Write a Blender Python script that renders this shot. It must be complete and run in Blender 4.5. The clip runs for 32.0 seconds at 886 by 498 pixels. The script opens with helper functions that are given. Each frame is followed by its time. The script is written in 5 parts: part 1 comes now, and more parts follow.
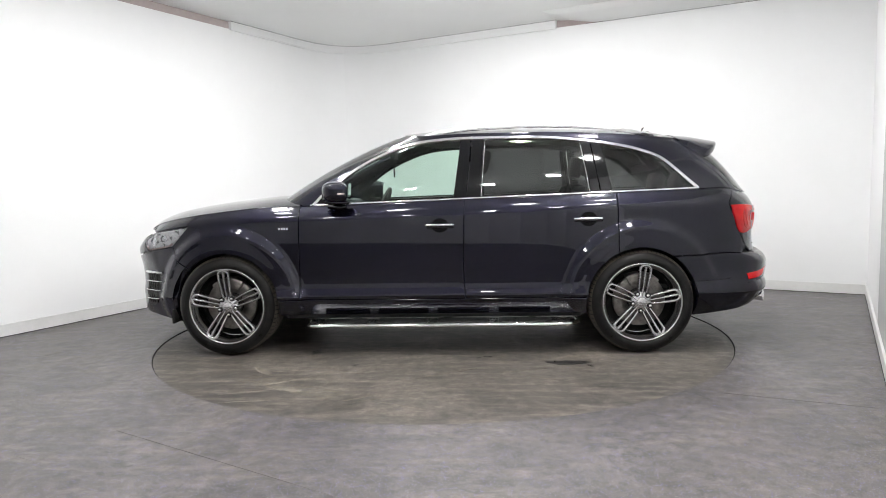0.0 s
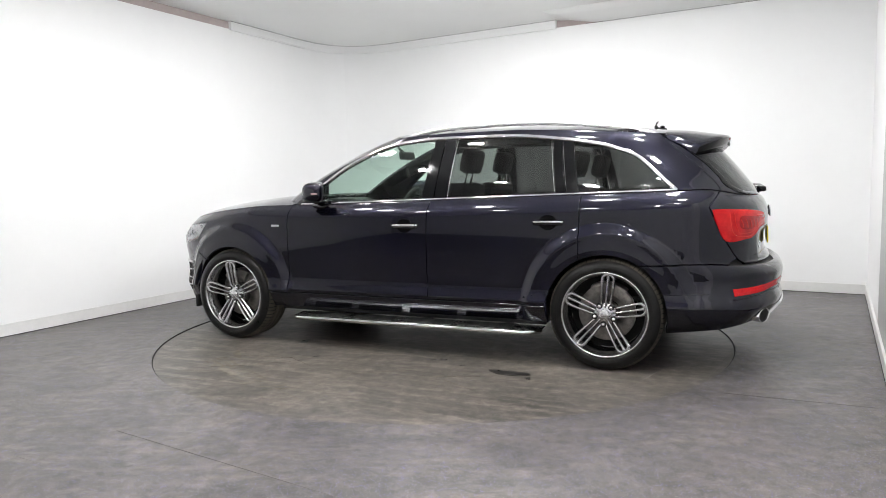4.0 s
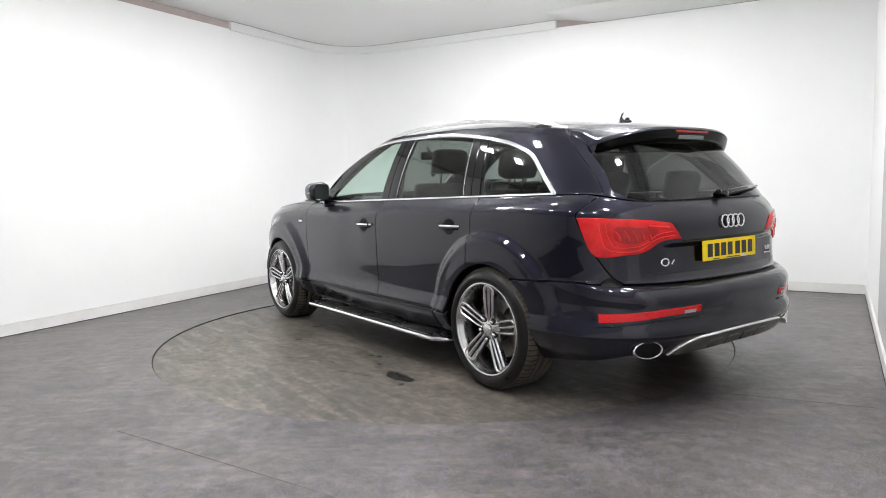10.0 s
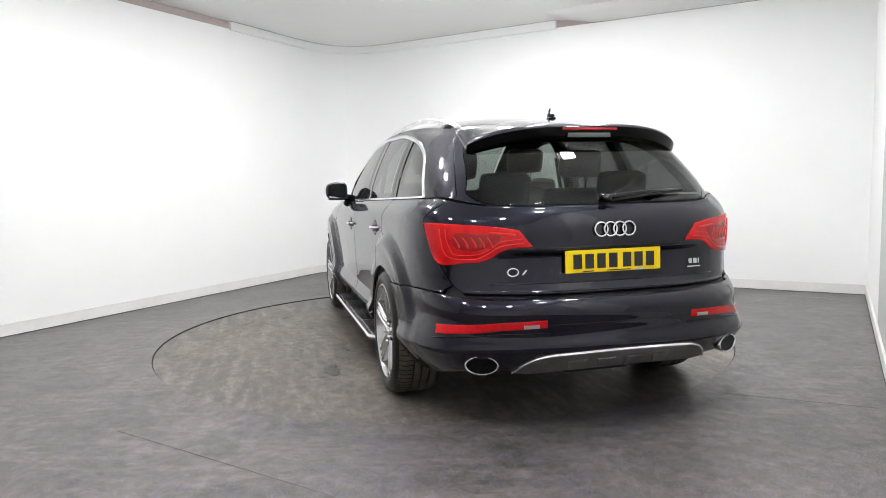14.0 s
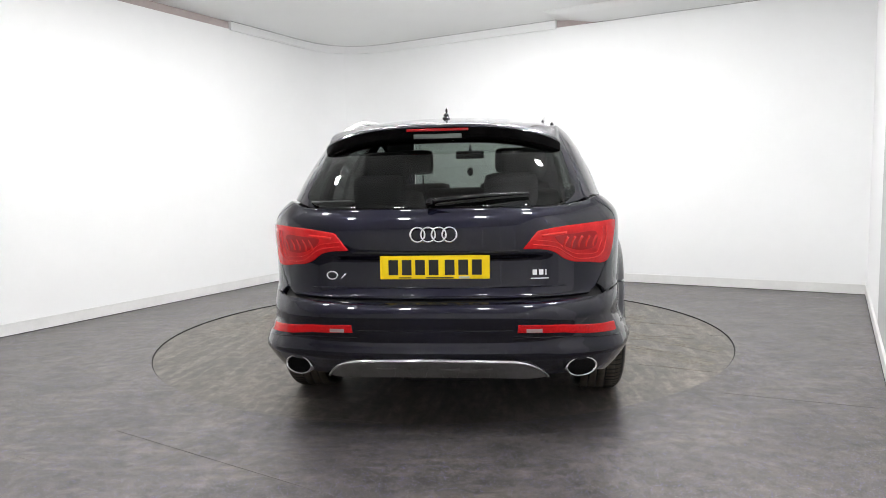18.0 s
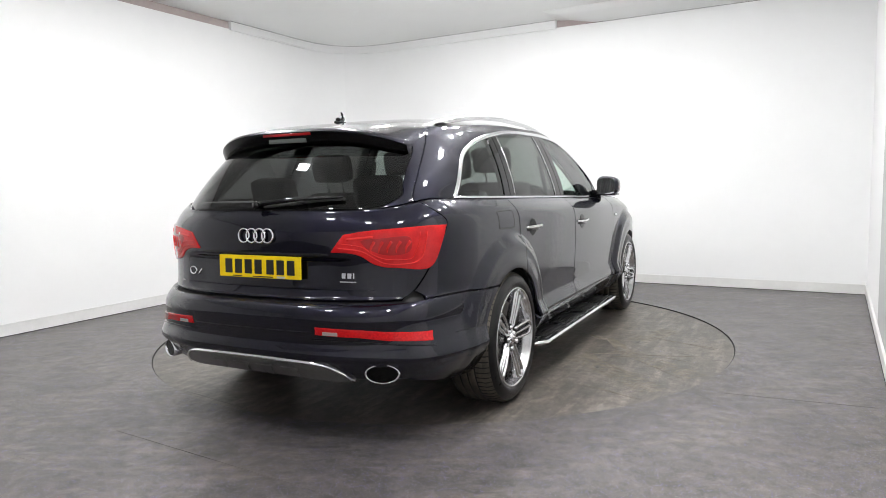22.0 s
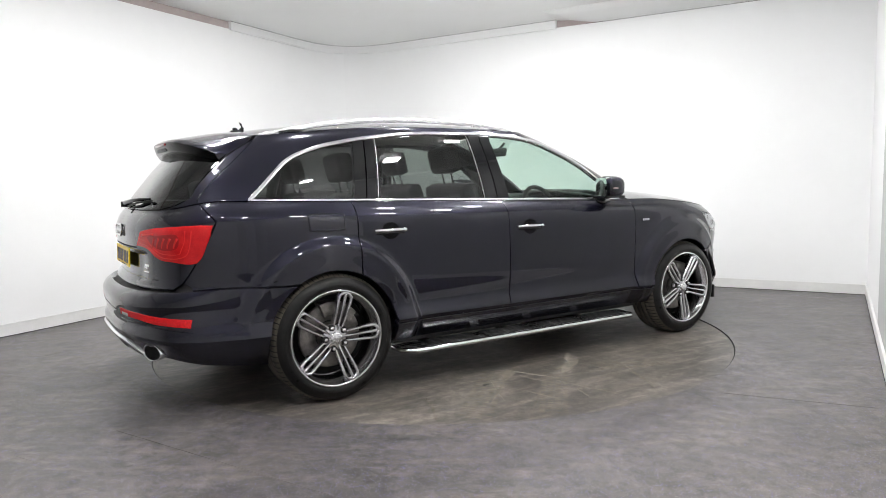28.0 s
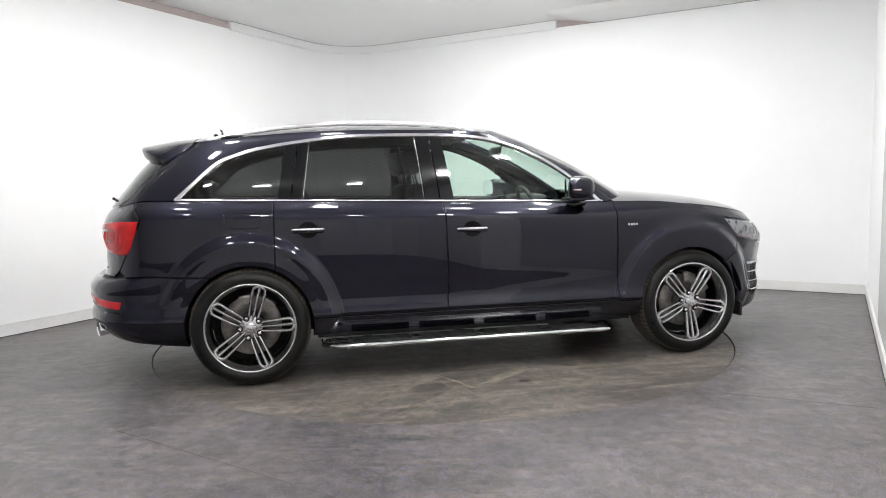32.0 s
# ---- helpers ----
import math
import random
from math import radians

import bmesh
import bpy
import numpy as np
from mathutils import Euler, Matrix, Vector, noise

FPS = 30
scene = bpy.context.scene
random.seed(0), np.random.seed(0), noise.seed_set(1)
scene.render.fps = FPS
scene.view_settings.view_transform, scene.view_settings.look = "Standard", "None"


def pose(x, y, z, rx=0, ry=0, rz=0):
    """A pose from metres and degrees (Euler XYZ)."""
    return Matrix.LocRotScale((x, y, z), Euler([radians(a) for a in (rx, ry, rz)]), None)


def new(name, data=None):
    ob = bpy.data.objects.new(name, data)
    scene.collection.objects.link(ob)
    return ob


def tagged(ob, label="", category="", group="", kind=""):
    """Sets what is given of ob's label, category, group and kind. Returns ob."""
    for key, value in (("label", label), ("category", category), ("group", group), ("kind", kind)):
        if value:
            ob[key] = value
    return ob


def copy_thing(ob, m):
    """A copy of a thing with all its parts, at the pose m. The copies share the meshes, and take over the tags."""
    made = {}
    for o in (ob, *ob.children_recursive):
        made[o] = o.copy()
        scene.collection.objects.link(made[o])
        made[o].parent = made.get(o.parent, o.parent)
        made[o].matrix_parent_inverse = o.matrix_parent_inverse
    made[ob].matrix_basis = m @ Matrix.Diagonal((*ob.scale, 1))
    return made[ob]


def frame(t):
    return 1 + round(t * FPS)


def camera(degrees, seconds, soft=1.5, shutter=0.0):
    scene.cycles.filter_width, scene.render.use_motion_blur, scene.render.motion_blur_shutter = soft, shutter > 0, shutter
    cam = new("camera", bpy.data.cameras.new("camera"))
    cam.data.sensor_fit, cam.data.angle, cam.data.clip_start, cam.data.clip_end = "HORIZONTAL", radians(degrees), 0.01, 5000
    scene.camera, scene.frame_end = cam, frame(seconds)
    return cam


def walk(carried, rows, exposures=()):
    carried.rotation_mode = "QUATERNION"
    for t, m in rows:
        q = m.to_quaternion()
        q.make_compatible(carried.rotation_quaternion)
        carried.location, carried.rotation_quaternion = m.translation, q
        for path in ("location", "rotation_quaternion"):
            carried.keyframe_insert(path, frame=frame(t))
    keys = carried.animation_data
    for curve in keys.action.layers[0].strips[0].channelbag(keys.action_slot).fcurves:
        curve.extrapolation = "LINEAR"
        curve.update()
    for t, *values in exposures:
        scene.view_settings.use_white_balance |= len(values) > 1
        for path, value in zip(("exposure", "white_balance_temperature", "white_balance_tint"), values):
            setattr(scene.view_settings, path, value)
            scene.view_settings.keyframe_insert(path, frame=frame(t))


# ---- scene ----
cam = camera(65.25, 32.0, 0.9)
EYE = Matrix(((0.99977814, 0.02100702, -0.00154415, 0.0), (-0.00356063, 0.09629516, -0.99534645, -5.6757),
              (-0.02076057, 0.99513112, 0.09634859, 1.24658), (0, 0, 0, 1)))
walk(cam, [(0, EYE), (32, EYE)])
scene.view_settings.exposure = 0.0


# ---------------------------------------------------------------- world and light
# the room is closed: a ring of square LED lamps under the ceiling, and extra unseen ones, light it
world = bpy.data.worlds.new("world")
scene.world = world
world.use_nodes = True
world.node_tree.nodes["Background"].inputs[0].default_value = (0.9, 0.95, 1.0, 1)
world.node_tree.nodes["Background"].inputs[1].default_value = 0.05
PANEL_GLOW = 184.0


# ---------------------------------------------------------------- materials
def material(name, colour, rough=0.5, metal=0.0, coat=0.0, spec=0.5):
    m = bpy.data.materials.new(name)
    m.use_nodes = True
    b = m.node_tree.nodes["Principled BSDF"]
    b.inputs["Base Color"].default_value = (*colour, 1)
    b.inputs["Roughness"].default_value = rough
    b.inputs["Metallic"].default_value = metal
    b.inputs["Coat Weight"].default_value = coat
    b.inputs["Coat Roughness"].default_value = 0.015
    b.inputs["Specular IOR Level"].default_value = spec
    return m


def nodes_of(m):
    t = m.node_tree
    return t.nodes, t.links, t.nodes["Principled BSDF"]


def add(t, kind, **values):
    n = t.nodes.new(kind)
    for key, value in values.items():
        n.inputs[key].default_value = value
    return n


def mottle(m, dark, light, scale, detail=6, rough=None, bump=0.0, bump_scale=None, coords="Object", stretch=(1, 1, 1)):
    """Two scales of noise between two colours, and in the gloss and the relief."""
    t = m.node_tree
    n, l, b = nodes_of(m)
    tc = n.new("ShaderNodeTexCoord")
    mp = n.new("ShaderNodeMapping")
    mp.inputs["Scale"].default_value = stretch
    l.new(tc.outputs[coords], mp.inputs[0])
    a = add(t, "ShaderNodeTexNoise", Scale=scale, Detail=detail, Roughness=0.6)
    c = add(t, "ShaderNodeTexNoise", Scale=scale * 9, Detail=4, Roughness=0.6)
    l.new(mp.outputs[0], a.inputs[0])
    l.new(mp.outputs[0], c.inputs[0])
    mix = n.new("ShaderNodeMath")
    mix.operation = "MULTIPLY_ADD"
    mix.inputs[1].default_value = 0.35
    l.new(c.outputs[0], mix.inputs[0])
    l.new(a.outputs[0], mix.inputs[2])
    ramp = n.new("ShaderNodeValToRGB")
    ramp.color_ramp.elements[0].position, ramp.color_ramp.elements[1].position = 0.45, 0.9
    ramp.color_ramp.elements[0].color, ramp.color_ramp.elements[1].color = (*dark, 1), (*light, 1)
    l.new(mix.outputs[0], ramp.inputs[0])
    l.new(ramp.outputs[0], b.inputs["Base Color"])
    if rough:
        rr = n.new("ShaderNodeMapRange")
        rr.inputs[1].default_value, rr.inputs[2].default_value = 0.4, 0.95
        rr.inputs[3].default_value, rr.inputs[4].default_value = rough
        l.new(mix.outputs[0], rr.inputs[0])
        l.new(rr.outputs[0], b.inputs["Roughness"])
    if bump:
        d = add(t, "ShaderNodeTexNoise", Scale=bump_scale or scale * 30, Detail=3)
        l.new(mp.outputs[0], d.inputs[0])
        bp = add(t, "ShaderNodeBump", Strength=bump, Distance=0.002)
        l.new(d.outputs[0], bp.inputs["Height"])
        l.new(bp.outputs[0], b.inputs["Normal"])
    return mix, ramp


def glass(name, tint, gloss=1.0):
    """A thin pane: tinted straight-through light under a mirror reflection."""
    m = bpy.data.materials.new(name)
    m.use_nodes = True
    t = m.node_tree
    t.nodes.clear()
    out = t.nodes.new("ShaderNodeOutputMaterial")
    tr = t.nodes.new("ShaderNodeBsdfTransparent")
    tr.inputs[0].default_value = (*tint, 1)
    gl = t.nodes.new("ShaderNodeBsdfGlossy")
    gl.inputs["Roughness"].default_value = 0.01
    gl.inputs["Color"].default_value = (gloss, gloss, gloss, 1)
    lw = t.nodes.new("ShaderNodeLayerWeight")
    lw.inputs[0].default_value = 0.5
    pw = t.nodes.new("ShaderNodeMath")
    pw.operation = "POWER"
    pw.inputs[1].default_value = 5.0
    t.links.new(lw.outputs["Facing"], pw.inputs[0])
    fr = t.nodes.new("ShaderNodeMath")
    fr.operation = "MULTIPLY_ADD"
    fr.inputs[1].default_value, fr.inputs[2].default_value = 0.92, 0.043
    t.links.new(pw.outputs[0], fr.inputs[0])
    mx = t.nodes.new("ShaderNodeMixShader")
    t.links.new(fr.outputs[0], mx.inputs[0])
    t.links.new(tr.outputs[0], mx.inputs[1])
    t.links.new(gl.outputs[0], mx.inputs[2])
    t.links.new(mx.outputs[0], out.inputs[0])
    return m


# dark blue-black mica paint under clear coat
PAINT = material("black_blue_paint", (0.02, 0.02, 0.04), 0.40, 0.75, 1.0, 0.0)
PAINT.node_tree.nodes["Principled BSDF"].inputs["Coat IOR"].default_value = 1.50
PAINT.node_tree.nodes["Principled BSDF"].inputs["Coat Roughness"].default_value = 0.035
n_, l_, b_ = nodes_of(PAINT)
fl = add(PAINT.node_tree, "ShaderNodeTexVoronoi", Scale=1400.0)
tc_ = n_.new("ShaderNodeTexCoord")
l_.new(tc_.outputs["Object"], fl.inputs[0])
rp = n_.new("ShaderNodeValToRGB")
rp.color_ramp.elements[0].color, rp.color_ramp.elements[1].color = (0.0100, 0.0098, 0.0235, 1), (0.0029, 0.0028, 0.0078, 1)
l_.new(fl.outputs["Distance"], rp.inputs[0])
l_.new(rp.outputs[0], b_.inputs["Base Color"])

GLOSS_BLACK = material("gloss_black_trim", (0.003, 0.003, 0.004), 0.06, 0, 0, 0.4)
CUP = material("handle_cup_black", (0.002, 0.002, 0.002), 0.2, 0, 0, 0.12)
MATT_BLACK = material("matt_black_plastic", (0.012, 0.012, 0.012), 0.6)
mottle(MATT_BLACK, (0.008, 0.008, 0.008), (0.02, 0.02, 0.02), 25, rough=(.5, .7), bump=.15)
CHROME = material("chrome", (0.82, 0.82, 0.83), 0.06, 1.0)
SATIN = material("satin_aluminium", (0.72, 0.72, 0.73), 0.24, 1.0)
mottle(SATIN, (0.66, 0.66, 0.67), (0.76, 0.76, 0.77), 6, rough=(.2, .32), stretch=(1, 20, 20))
ALLOY = material("titanium_alloy", (0.44, 0.44, 0.45), 0.22, 1.0, 0.3)
mottle(ALLOY, (0.52, 0.52, 0.53), (0.66, 0.66, 0.67), 12, rough=(.16, .27))
STEEL = material("cast_steel", (0.22, 0.21, 0.20), 0.45, 1.0)
mottle(STEEL, (0.16, 0.15, 0.14), (0.34, 0.32, 0.30), 30, rough=(.35, .6))
DIFF = material("grey_skid_plate", (0.10, 0.10, 0.105), 0.38, 0.6)
mottle(DIFF, (0.12, 0.117, 0.114), (0.20, 0.196, 0.19), 8, rough=(.26, .40))
RUBBER = material("tyre_rubber", (0.02, 0.02, 0.02), 0.6, 0, 0, 0.3)
mottle(RUBBER, (0.004, 0.004, 0.004), (0.012, 0.0115, 0.011), 10, rough=(.25, .40), bump=.2, bump_scale=200)
TREAD = material("dusty_tread", (0.03, 0.028, 0.024), 0.8)
mottle(TREAD, (0.035, 0.031, 0.025), (0.12, 0.105, 0.082), 9, rough=(.7, .95), bump=.3, bump_scale=160)
FABRIC = material("black_leather", (0.012, 0.012, 0.012), 0.5)
mottle(FABRIC, (0.010, 0.010, 0.011), (0.022, 0.021, 0.021), 18, rough=(.42, .6), bump=.25, bump_scale=260)
LINING = material("grey_headlining", (0.05, 0.048, 0.046), 0.9)
mottle(LINING, (0.04, 0.038, 0.036), (0.06, 0.058, 0.055), 40)
CLEAR = glass("green_clear_glass", (0.74, 0.86, 0.80))
PRIVACY = glass("privacy_glass", (0.22, 0.23, 0.225))
SCREEN_GLASS = glass("windscreen_glass", (0.72, 0.84, 0.78))
RED_LENS = material("red_lens", (0.46, 0.006, 0.010), 0.10, 0, 0.5, 0.1)
mottle(RED_LENS, (0.46, 0.004, 0.008), (0.68, 0.014, 0.016), 14, rough=(.08, .16))
RED_DEEP = material("red_reflector", (0.62, 0.014, 0.012), 0.2, 0, 0.4, 0.2)
RED_REFLEX = material("red_reflex_lens", (0.34, 0.004, 0.008), 0.12, 0, 0.6, 0.1)
n_, l_, b_ = nodes_of(RED_REFLEX)
tc_ = n_.new("ShaderNodeTexCoord")
vo_ = add(RED_REFLEX.node_tree, "ShaderNodeTexVoronoi", Scale=120.0)
l_.new(tc_.outputs["Object"], vo_.inputs[0])
rp_ = n_.new("ShaderNodeValToRGB")
rp_.color_ramp.elements[0].color, rp_.color_ramp.elements[1].color = (0.72, 0.010, 0.014, 1), (0.42, 0.003, 0.006, 1)
l_.new(vo_.outputs["Distance"], rp_.inputs[0])
l_.new(rp_.outputs[0], b_.inputs["Base Color"])
RED_CLUSTER = material("red_lamp_cluster", (0.34, 0.004, 0.006), 0.12, 0, 0.6, 0.2)
RED_BRIGHT = material("red_light_guide", (0.74, 0.024, 0.022), 0.12, 0, 0.4, 0.3)
LAMP_BOWL = material("lamp_bezel", (0.22, 0.22, 0.225), 0.3, 0.7)
mottle(LAMP_BOWL, (0.28, 0.28, 0.285), (0.60, 0.60, 0.605), 20, rough=(.2, .4))
RED_DARK = material("dark_red_lens", (0.26, 0.004, 0.006), 0.1, 0, 0.5, 0.2)
WHITE_LENS = material("white_lens", (0.40, 0.30, 0.29), 0.15, 0, 1.0)
LAMP_SILVER = material("lamp_reflector", (0.75, 0.75, 0.76), 0.12, 1.0)
mottle(LAMP_SILVER, (0.25, 0.25, 0.26), (0.80, 0.80, 0.82), 16, rough=(.08, .25))
LAMP_GLASS = glass("lamp_cover", (0.93, 0.94, 0.95))
YELLOW = material("plate_yellow", (0.80, 0.56, 0.008), 0.35, 0, 0.0, 0.25)
mottle(YELLOW, (0.88, 0.63, 0.006), (0.95, 0.69, 0.009), 10, rough=(.3, .42))
INK = material("black_ink", (0.01, 0.01, 0.01), 0.4)
PAPER = material("white_tag", (0.55, 0.58, 0.58), 0.6)
STICKER = material("pale_sticker", (0.10, 0.11, 0.105), 0.6)
MIRROR = material("mirror_silver", (0.85, 0.86, 0.87), 0.01, 1.0)

WALL = material("white_wall_paint", (0.86, 0.865, 0.86), 0.55)
mottle(WALL, (0.880, 0.888, 0.890), (0.905, 0.913, 0.915), 1.3, rough=(.45, .6), bump=.06, bump_scale=90)
SKIRT = material("white_skirting", (0.80, 0.80, 0.79), 0.4)
mottle(SKIRT, (0.74, 0.74, 0.73), (0.84, 0.84, 0.83), 3, rough=(.35, .5))
CEIL = material("satin_ceiling", (0.78, 0.79, 0.78), 0.35, 0, 0.3)
mottle(CEIL, (0.84, 0.85, 0.84), (0.88, 0.89, 0.88), .8, rough=(.30, .40))
PALE_WALL = material("pale_wall_paint", (0.62, 0.625, 0.63), 0.6)
mottle(PALE_WALL, (0.83, 0.835, 0.84), (0.88, 0.885, 0.89), 1.3, rough=(.5, .65))
# assumed grey for the out-of-view side wall; dims what the car reflects
UNSEEN_GREY = material("unseen_wall_grey", (0.50, 0.505, 0.51), 0.6)
mottle(UNSEEN_GREY, (0.48, 0.485, 0.49), (0.53, 0.535, 0.54), 1.3, rough=(.5, .65))
BROWN = material("brown_board", (0.16, 0.11, 0.09), 0.7)
mottle(BROWN, (0.40, 0.34, 0.33), (0.50, 0.44, 0.43), 2)
FLOOR = material("grey_vinyl", (0.10, 0.097, 0.10), 0.4)
DISC = material("turntable_vinyl", (0.10, 0.09, 0.085), 0.42)
OIL = material("oil_stain", (0.012, 0.011, 0.011), 0.25)
mottle(OIL, (0.008, 0.008, 0.008), (0.03, 0.027, 0.025), 25, rough=(.2, .5))
DUST = material("pale_dust", (0.19, 0.175, 0.15), 0.75)
mottle(DUST, (0.11, 0.099, 0.083), (0.27, 0.242, 0.200), 14)
# near-black for joints and grooves, and for the painted shade inside the wheels
GROOVE_AND_SHADE = material("dark_groove_and_shade", (0.008, 0.008, 0.008), 0.8)
SEAM = material("weld_seam", (0.17, 0.16, 0.155), 0.5)


def glow(name, strength):
    g = bpy.data.materials.new(name)
    g.use_nodes = True
    b = g.node_tree.nodes["Principled BSDF"]
    b.inputs["Emission Color"].default_value = (1, 0.99, 0.985, 1)
    b.inputs["Emission Strength"].default_value = strength
    return g


GLOW = glow("led_glow", PANEL_GLOW)


def vinyl(m, dark, light, stain, speck, blotch):
    """Sheet vinyl: broad wear, fine grain, streaks, and a sprinkle of bright grit."""
    t = m.node_tree
    n, l, b = nodes_of(m)
    mix, ramp = mottle(m, dark, light, 0.9, 10, rough=(.34, .5), bump=.28, bump_scale=140)
    tc = n.new("ShaderNodeTexCoord")
    # streaks and scuffs
    mp = n.new("ShaderNodeMapping")
    mp.inputs["Scale"].default_value = (1.2, 7, 1)
    mp.inputs["Rotation"].default_value = (0, 0, 0.5)
    l.new(tc.outputs["Object"], mp.inputs[0])
    sc = add(t, "ShaderNodeTexNoise", Scale=1.6, Detail=9, Roughness=0.7)
    l.new(mp.outputs[0], sc.inputs[0])
    r2 = n.new("ShaderNodeValToRGB")
    r2.color_ramp.elements[0].position, r2.color_ramp.elements[1].position = 0.47, 0.66
    l.new(sc.outputs[0], r2.inputs[0])
    mx = n.new("ShaderNodeMix")
    mx.data_type = "RGBA"
    l.new(r2.outputs[0], mx.inputs[0])
    l.new(ramp.outputs[0], mx.inputs[6])
    mx.inputs[7].default_value = (*stain, 1)
    # grit
    vo = add(t, "ShaderNodeTexVoronoi", Scale=115.0)
    l.new(tc.outputs["Object"], vo.inputs[0])
    lt = n.new("ShaderNodeMath")
    lt.operation = "LESS_THAN"
    lt.inputs[1].default_value = speck
    l.new(vo.outputs["Distance"], lt.inputs[0])
    pick = n.new("ShaderNodeMath")
    pick.operation = "GREATER_THAN"
    pick.inputs[1].default_value = 0.35
    sepc = n.new("ShaderNodeSeparateColor")
    l.new(vo.outputs["Color"], sepc.inputs[0])
    l.new(sepc.outputs[0], pick.inputs[0])
    both = n.new("ShaderNodeMath")
    both.operation = "MULTIPLY"
    l.new(lt.outputs[0], both.inputs[0])
    l.new(pick.outputs[0], both.inputs[1])
    hue = n.new("ShaderNodeValToRGB")
    e = hue.color_ramp.elements
    e[0].color, e[1].color = (0.19, 0.165, 0.50, 1), (0.33, 0.32, 0.33, 1)
    e[0].position, e[1].position = 0.3, 0.7
    l.new(sepc.outputs[1], hue.inputs[0])
    m2 = n.new("ShaderNodeMix")
    m2.data_type = "RGBA"
    l.new(both.outputs[0], m2.inputs[0])
    # dirt in blotches, and a fine grain over all
    d1 = add(t, "ShaderNodeTexNoise", Scale=blotch, Detail=12, Roughness=0.74)
    d2 = add(t, "ShaderNodeTexNoise", Scale=150.0, Detail=2, Roughness=0.7)
    d3 = add(t, "ShaderNodeTexNoise", Scale=14.0, Detail=9, Roughness=0.72)
    grime = []
    for src, lo, hi, dark_, light_ in ((d1, .36, .64, .66, 1.22), (d2, .34, .66, .42, 1.62), (d3, .36, .64, .60, 1.38)):
        l.new(tc.outputs["Object"], src.inputs[0])
        mr = n.new("ShaderNodeMapRange")
        for k_, v_ in zip((1, 2, 3, 4), (lo, hi, dark_, light_)):
            mr.inputs[k_].default_value = v_
        l.new(src.outputs[0], mr.inputs[0])
        grime.append(mr)
    mul = n.new("ShaderNodeMath")
    mul.operation = "MULTIPLY"
    l.new(grime[0].outputs[0], mul.inputs[0])
    l.new(grime[1].outputs[0], mul.inputs[1])
    mul2 = n.new("ShaderNodeMath")
    mul2.operation = "MULTIPLY"
    l.new(mul.outputs[0], mul2.inputs[0])
    l.new(grime[2].outputs[0], mul2.inputs[1])
    tint = n.new("ShaderNodeVectorMath")
    tint.operation = "SCALE"
    l.new(mx.outputs[2], tint.inputs[0])
    l.new(mul2.outputs[0], tint.inputs[3])
    l.new(tint.outputs[0], m2.inputs[6])
    l.new(hue.outputs[0], m2.inputs[7])
    l.new(m2.outputs[2], b.inputs["Base Color"])


vinyl(FLOOR, (0.049, 0.045, 0.046), (0.160, 0.146, 0.143), (0.142, 0.126, 0.112), 0.25, 2.6)
vinyl(DISC, (0.032, 0.0282, 0.0255), (0.178, 0.158, 0.138), (0.194, 0.169, 0.141), 0.12, 3.8)


# ---------------------------------------------------------------- mesh helpers
def mesh_of(name, verts, faces, mat, smooth=True, normals=None):
    me = bpy.data.meshes.new(name)
    me.from_pydata([tuple(map(float, v)) for v in verts], [], faces)
    me.materials.append(mat)
    if smooth:
        me.polygons.foreach_set("use_smooth", [True] * len(me.polygons))
    if normals is not None:
        me.normals_split_custom_set_from_vertices([tuple(map(float, n)) for n in normals])
    me.update()
    return me


def part(name, data, mat=None, parent=None, label="", smooth=True):
    """Links a bmesh or a mesh as one object under a thing or a part."""
    if isinstance(data, bmesh.types.BMesh):
        me = bpy.data.meshes.new(name)
        data.to_mesh(me)
        data.free()
        me.materials.append(mat)
        if smooth:
            me.polygons.foreach_set("use_smooth", [True] * len(me.polygons))
    else:
        me = data
    ob = new(name, me)
    ob.parent = parent
    if label:
        tagged(ob, label)
    return ob


def box(bm, lo, hi, bevel=0.0, m=None):
    """Adds a box between two corners, with bevelled edges."""
    r = bmesh.ops.create_cube(bm, size=1)
    vs = r["verts"]
    c = [(a + b) / 2 for a, b in zip(lo, hi)]
    d = [abs(b - a) for a, b in zip(lo, hi)]
    for v in vs:
        v.co = Vector([c[i] + v.co[i] * d[i] for i in range(3)])
    if bevel:
        es = list({e for v in vs for e in v.link_edges})
        r = bmesh.ops.bevel(bm, geom=es, offset=bevel, segments=2, affect="EDGES", profile=0.6)
        vs = list({v for f in r["faces"] for v in f.verts} | {v for v in vs if v.is_valid})
    if m is not None:
        bmesh.ops.transform(bm, matrix=m, verts=vs)
    return vs


def lathe(profile, n=48, axis="y", close=False):
    """Verts and faces of a profile of (radius, height) turned about an axis."""
    verts, faces = [], []
    k = len(profile)
    for i in range(n):
        a = 2 * math.pi * i / n
        for r, h in profile:
            x, z = r * math.cos(a), r * math.sin(a)
            verts.append((x, h, z) if axis == "y" else (x, z, h))
    for i in range(n):
        j = (i + 1) % n
        for q in range(k if close else k - 1):
            p = (q + 1) % k
            f = (i * k + q, i * k + p, j * k + p, j * k + q)
            faces.append(f if axis == "y" else f[::-1])
    return verts, faces


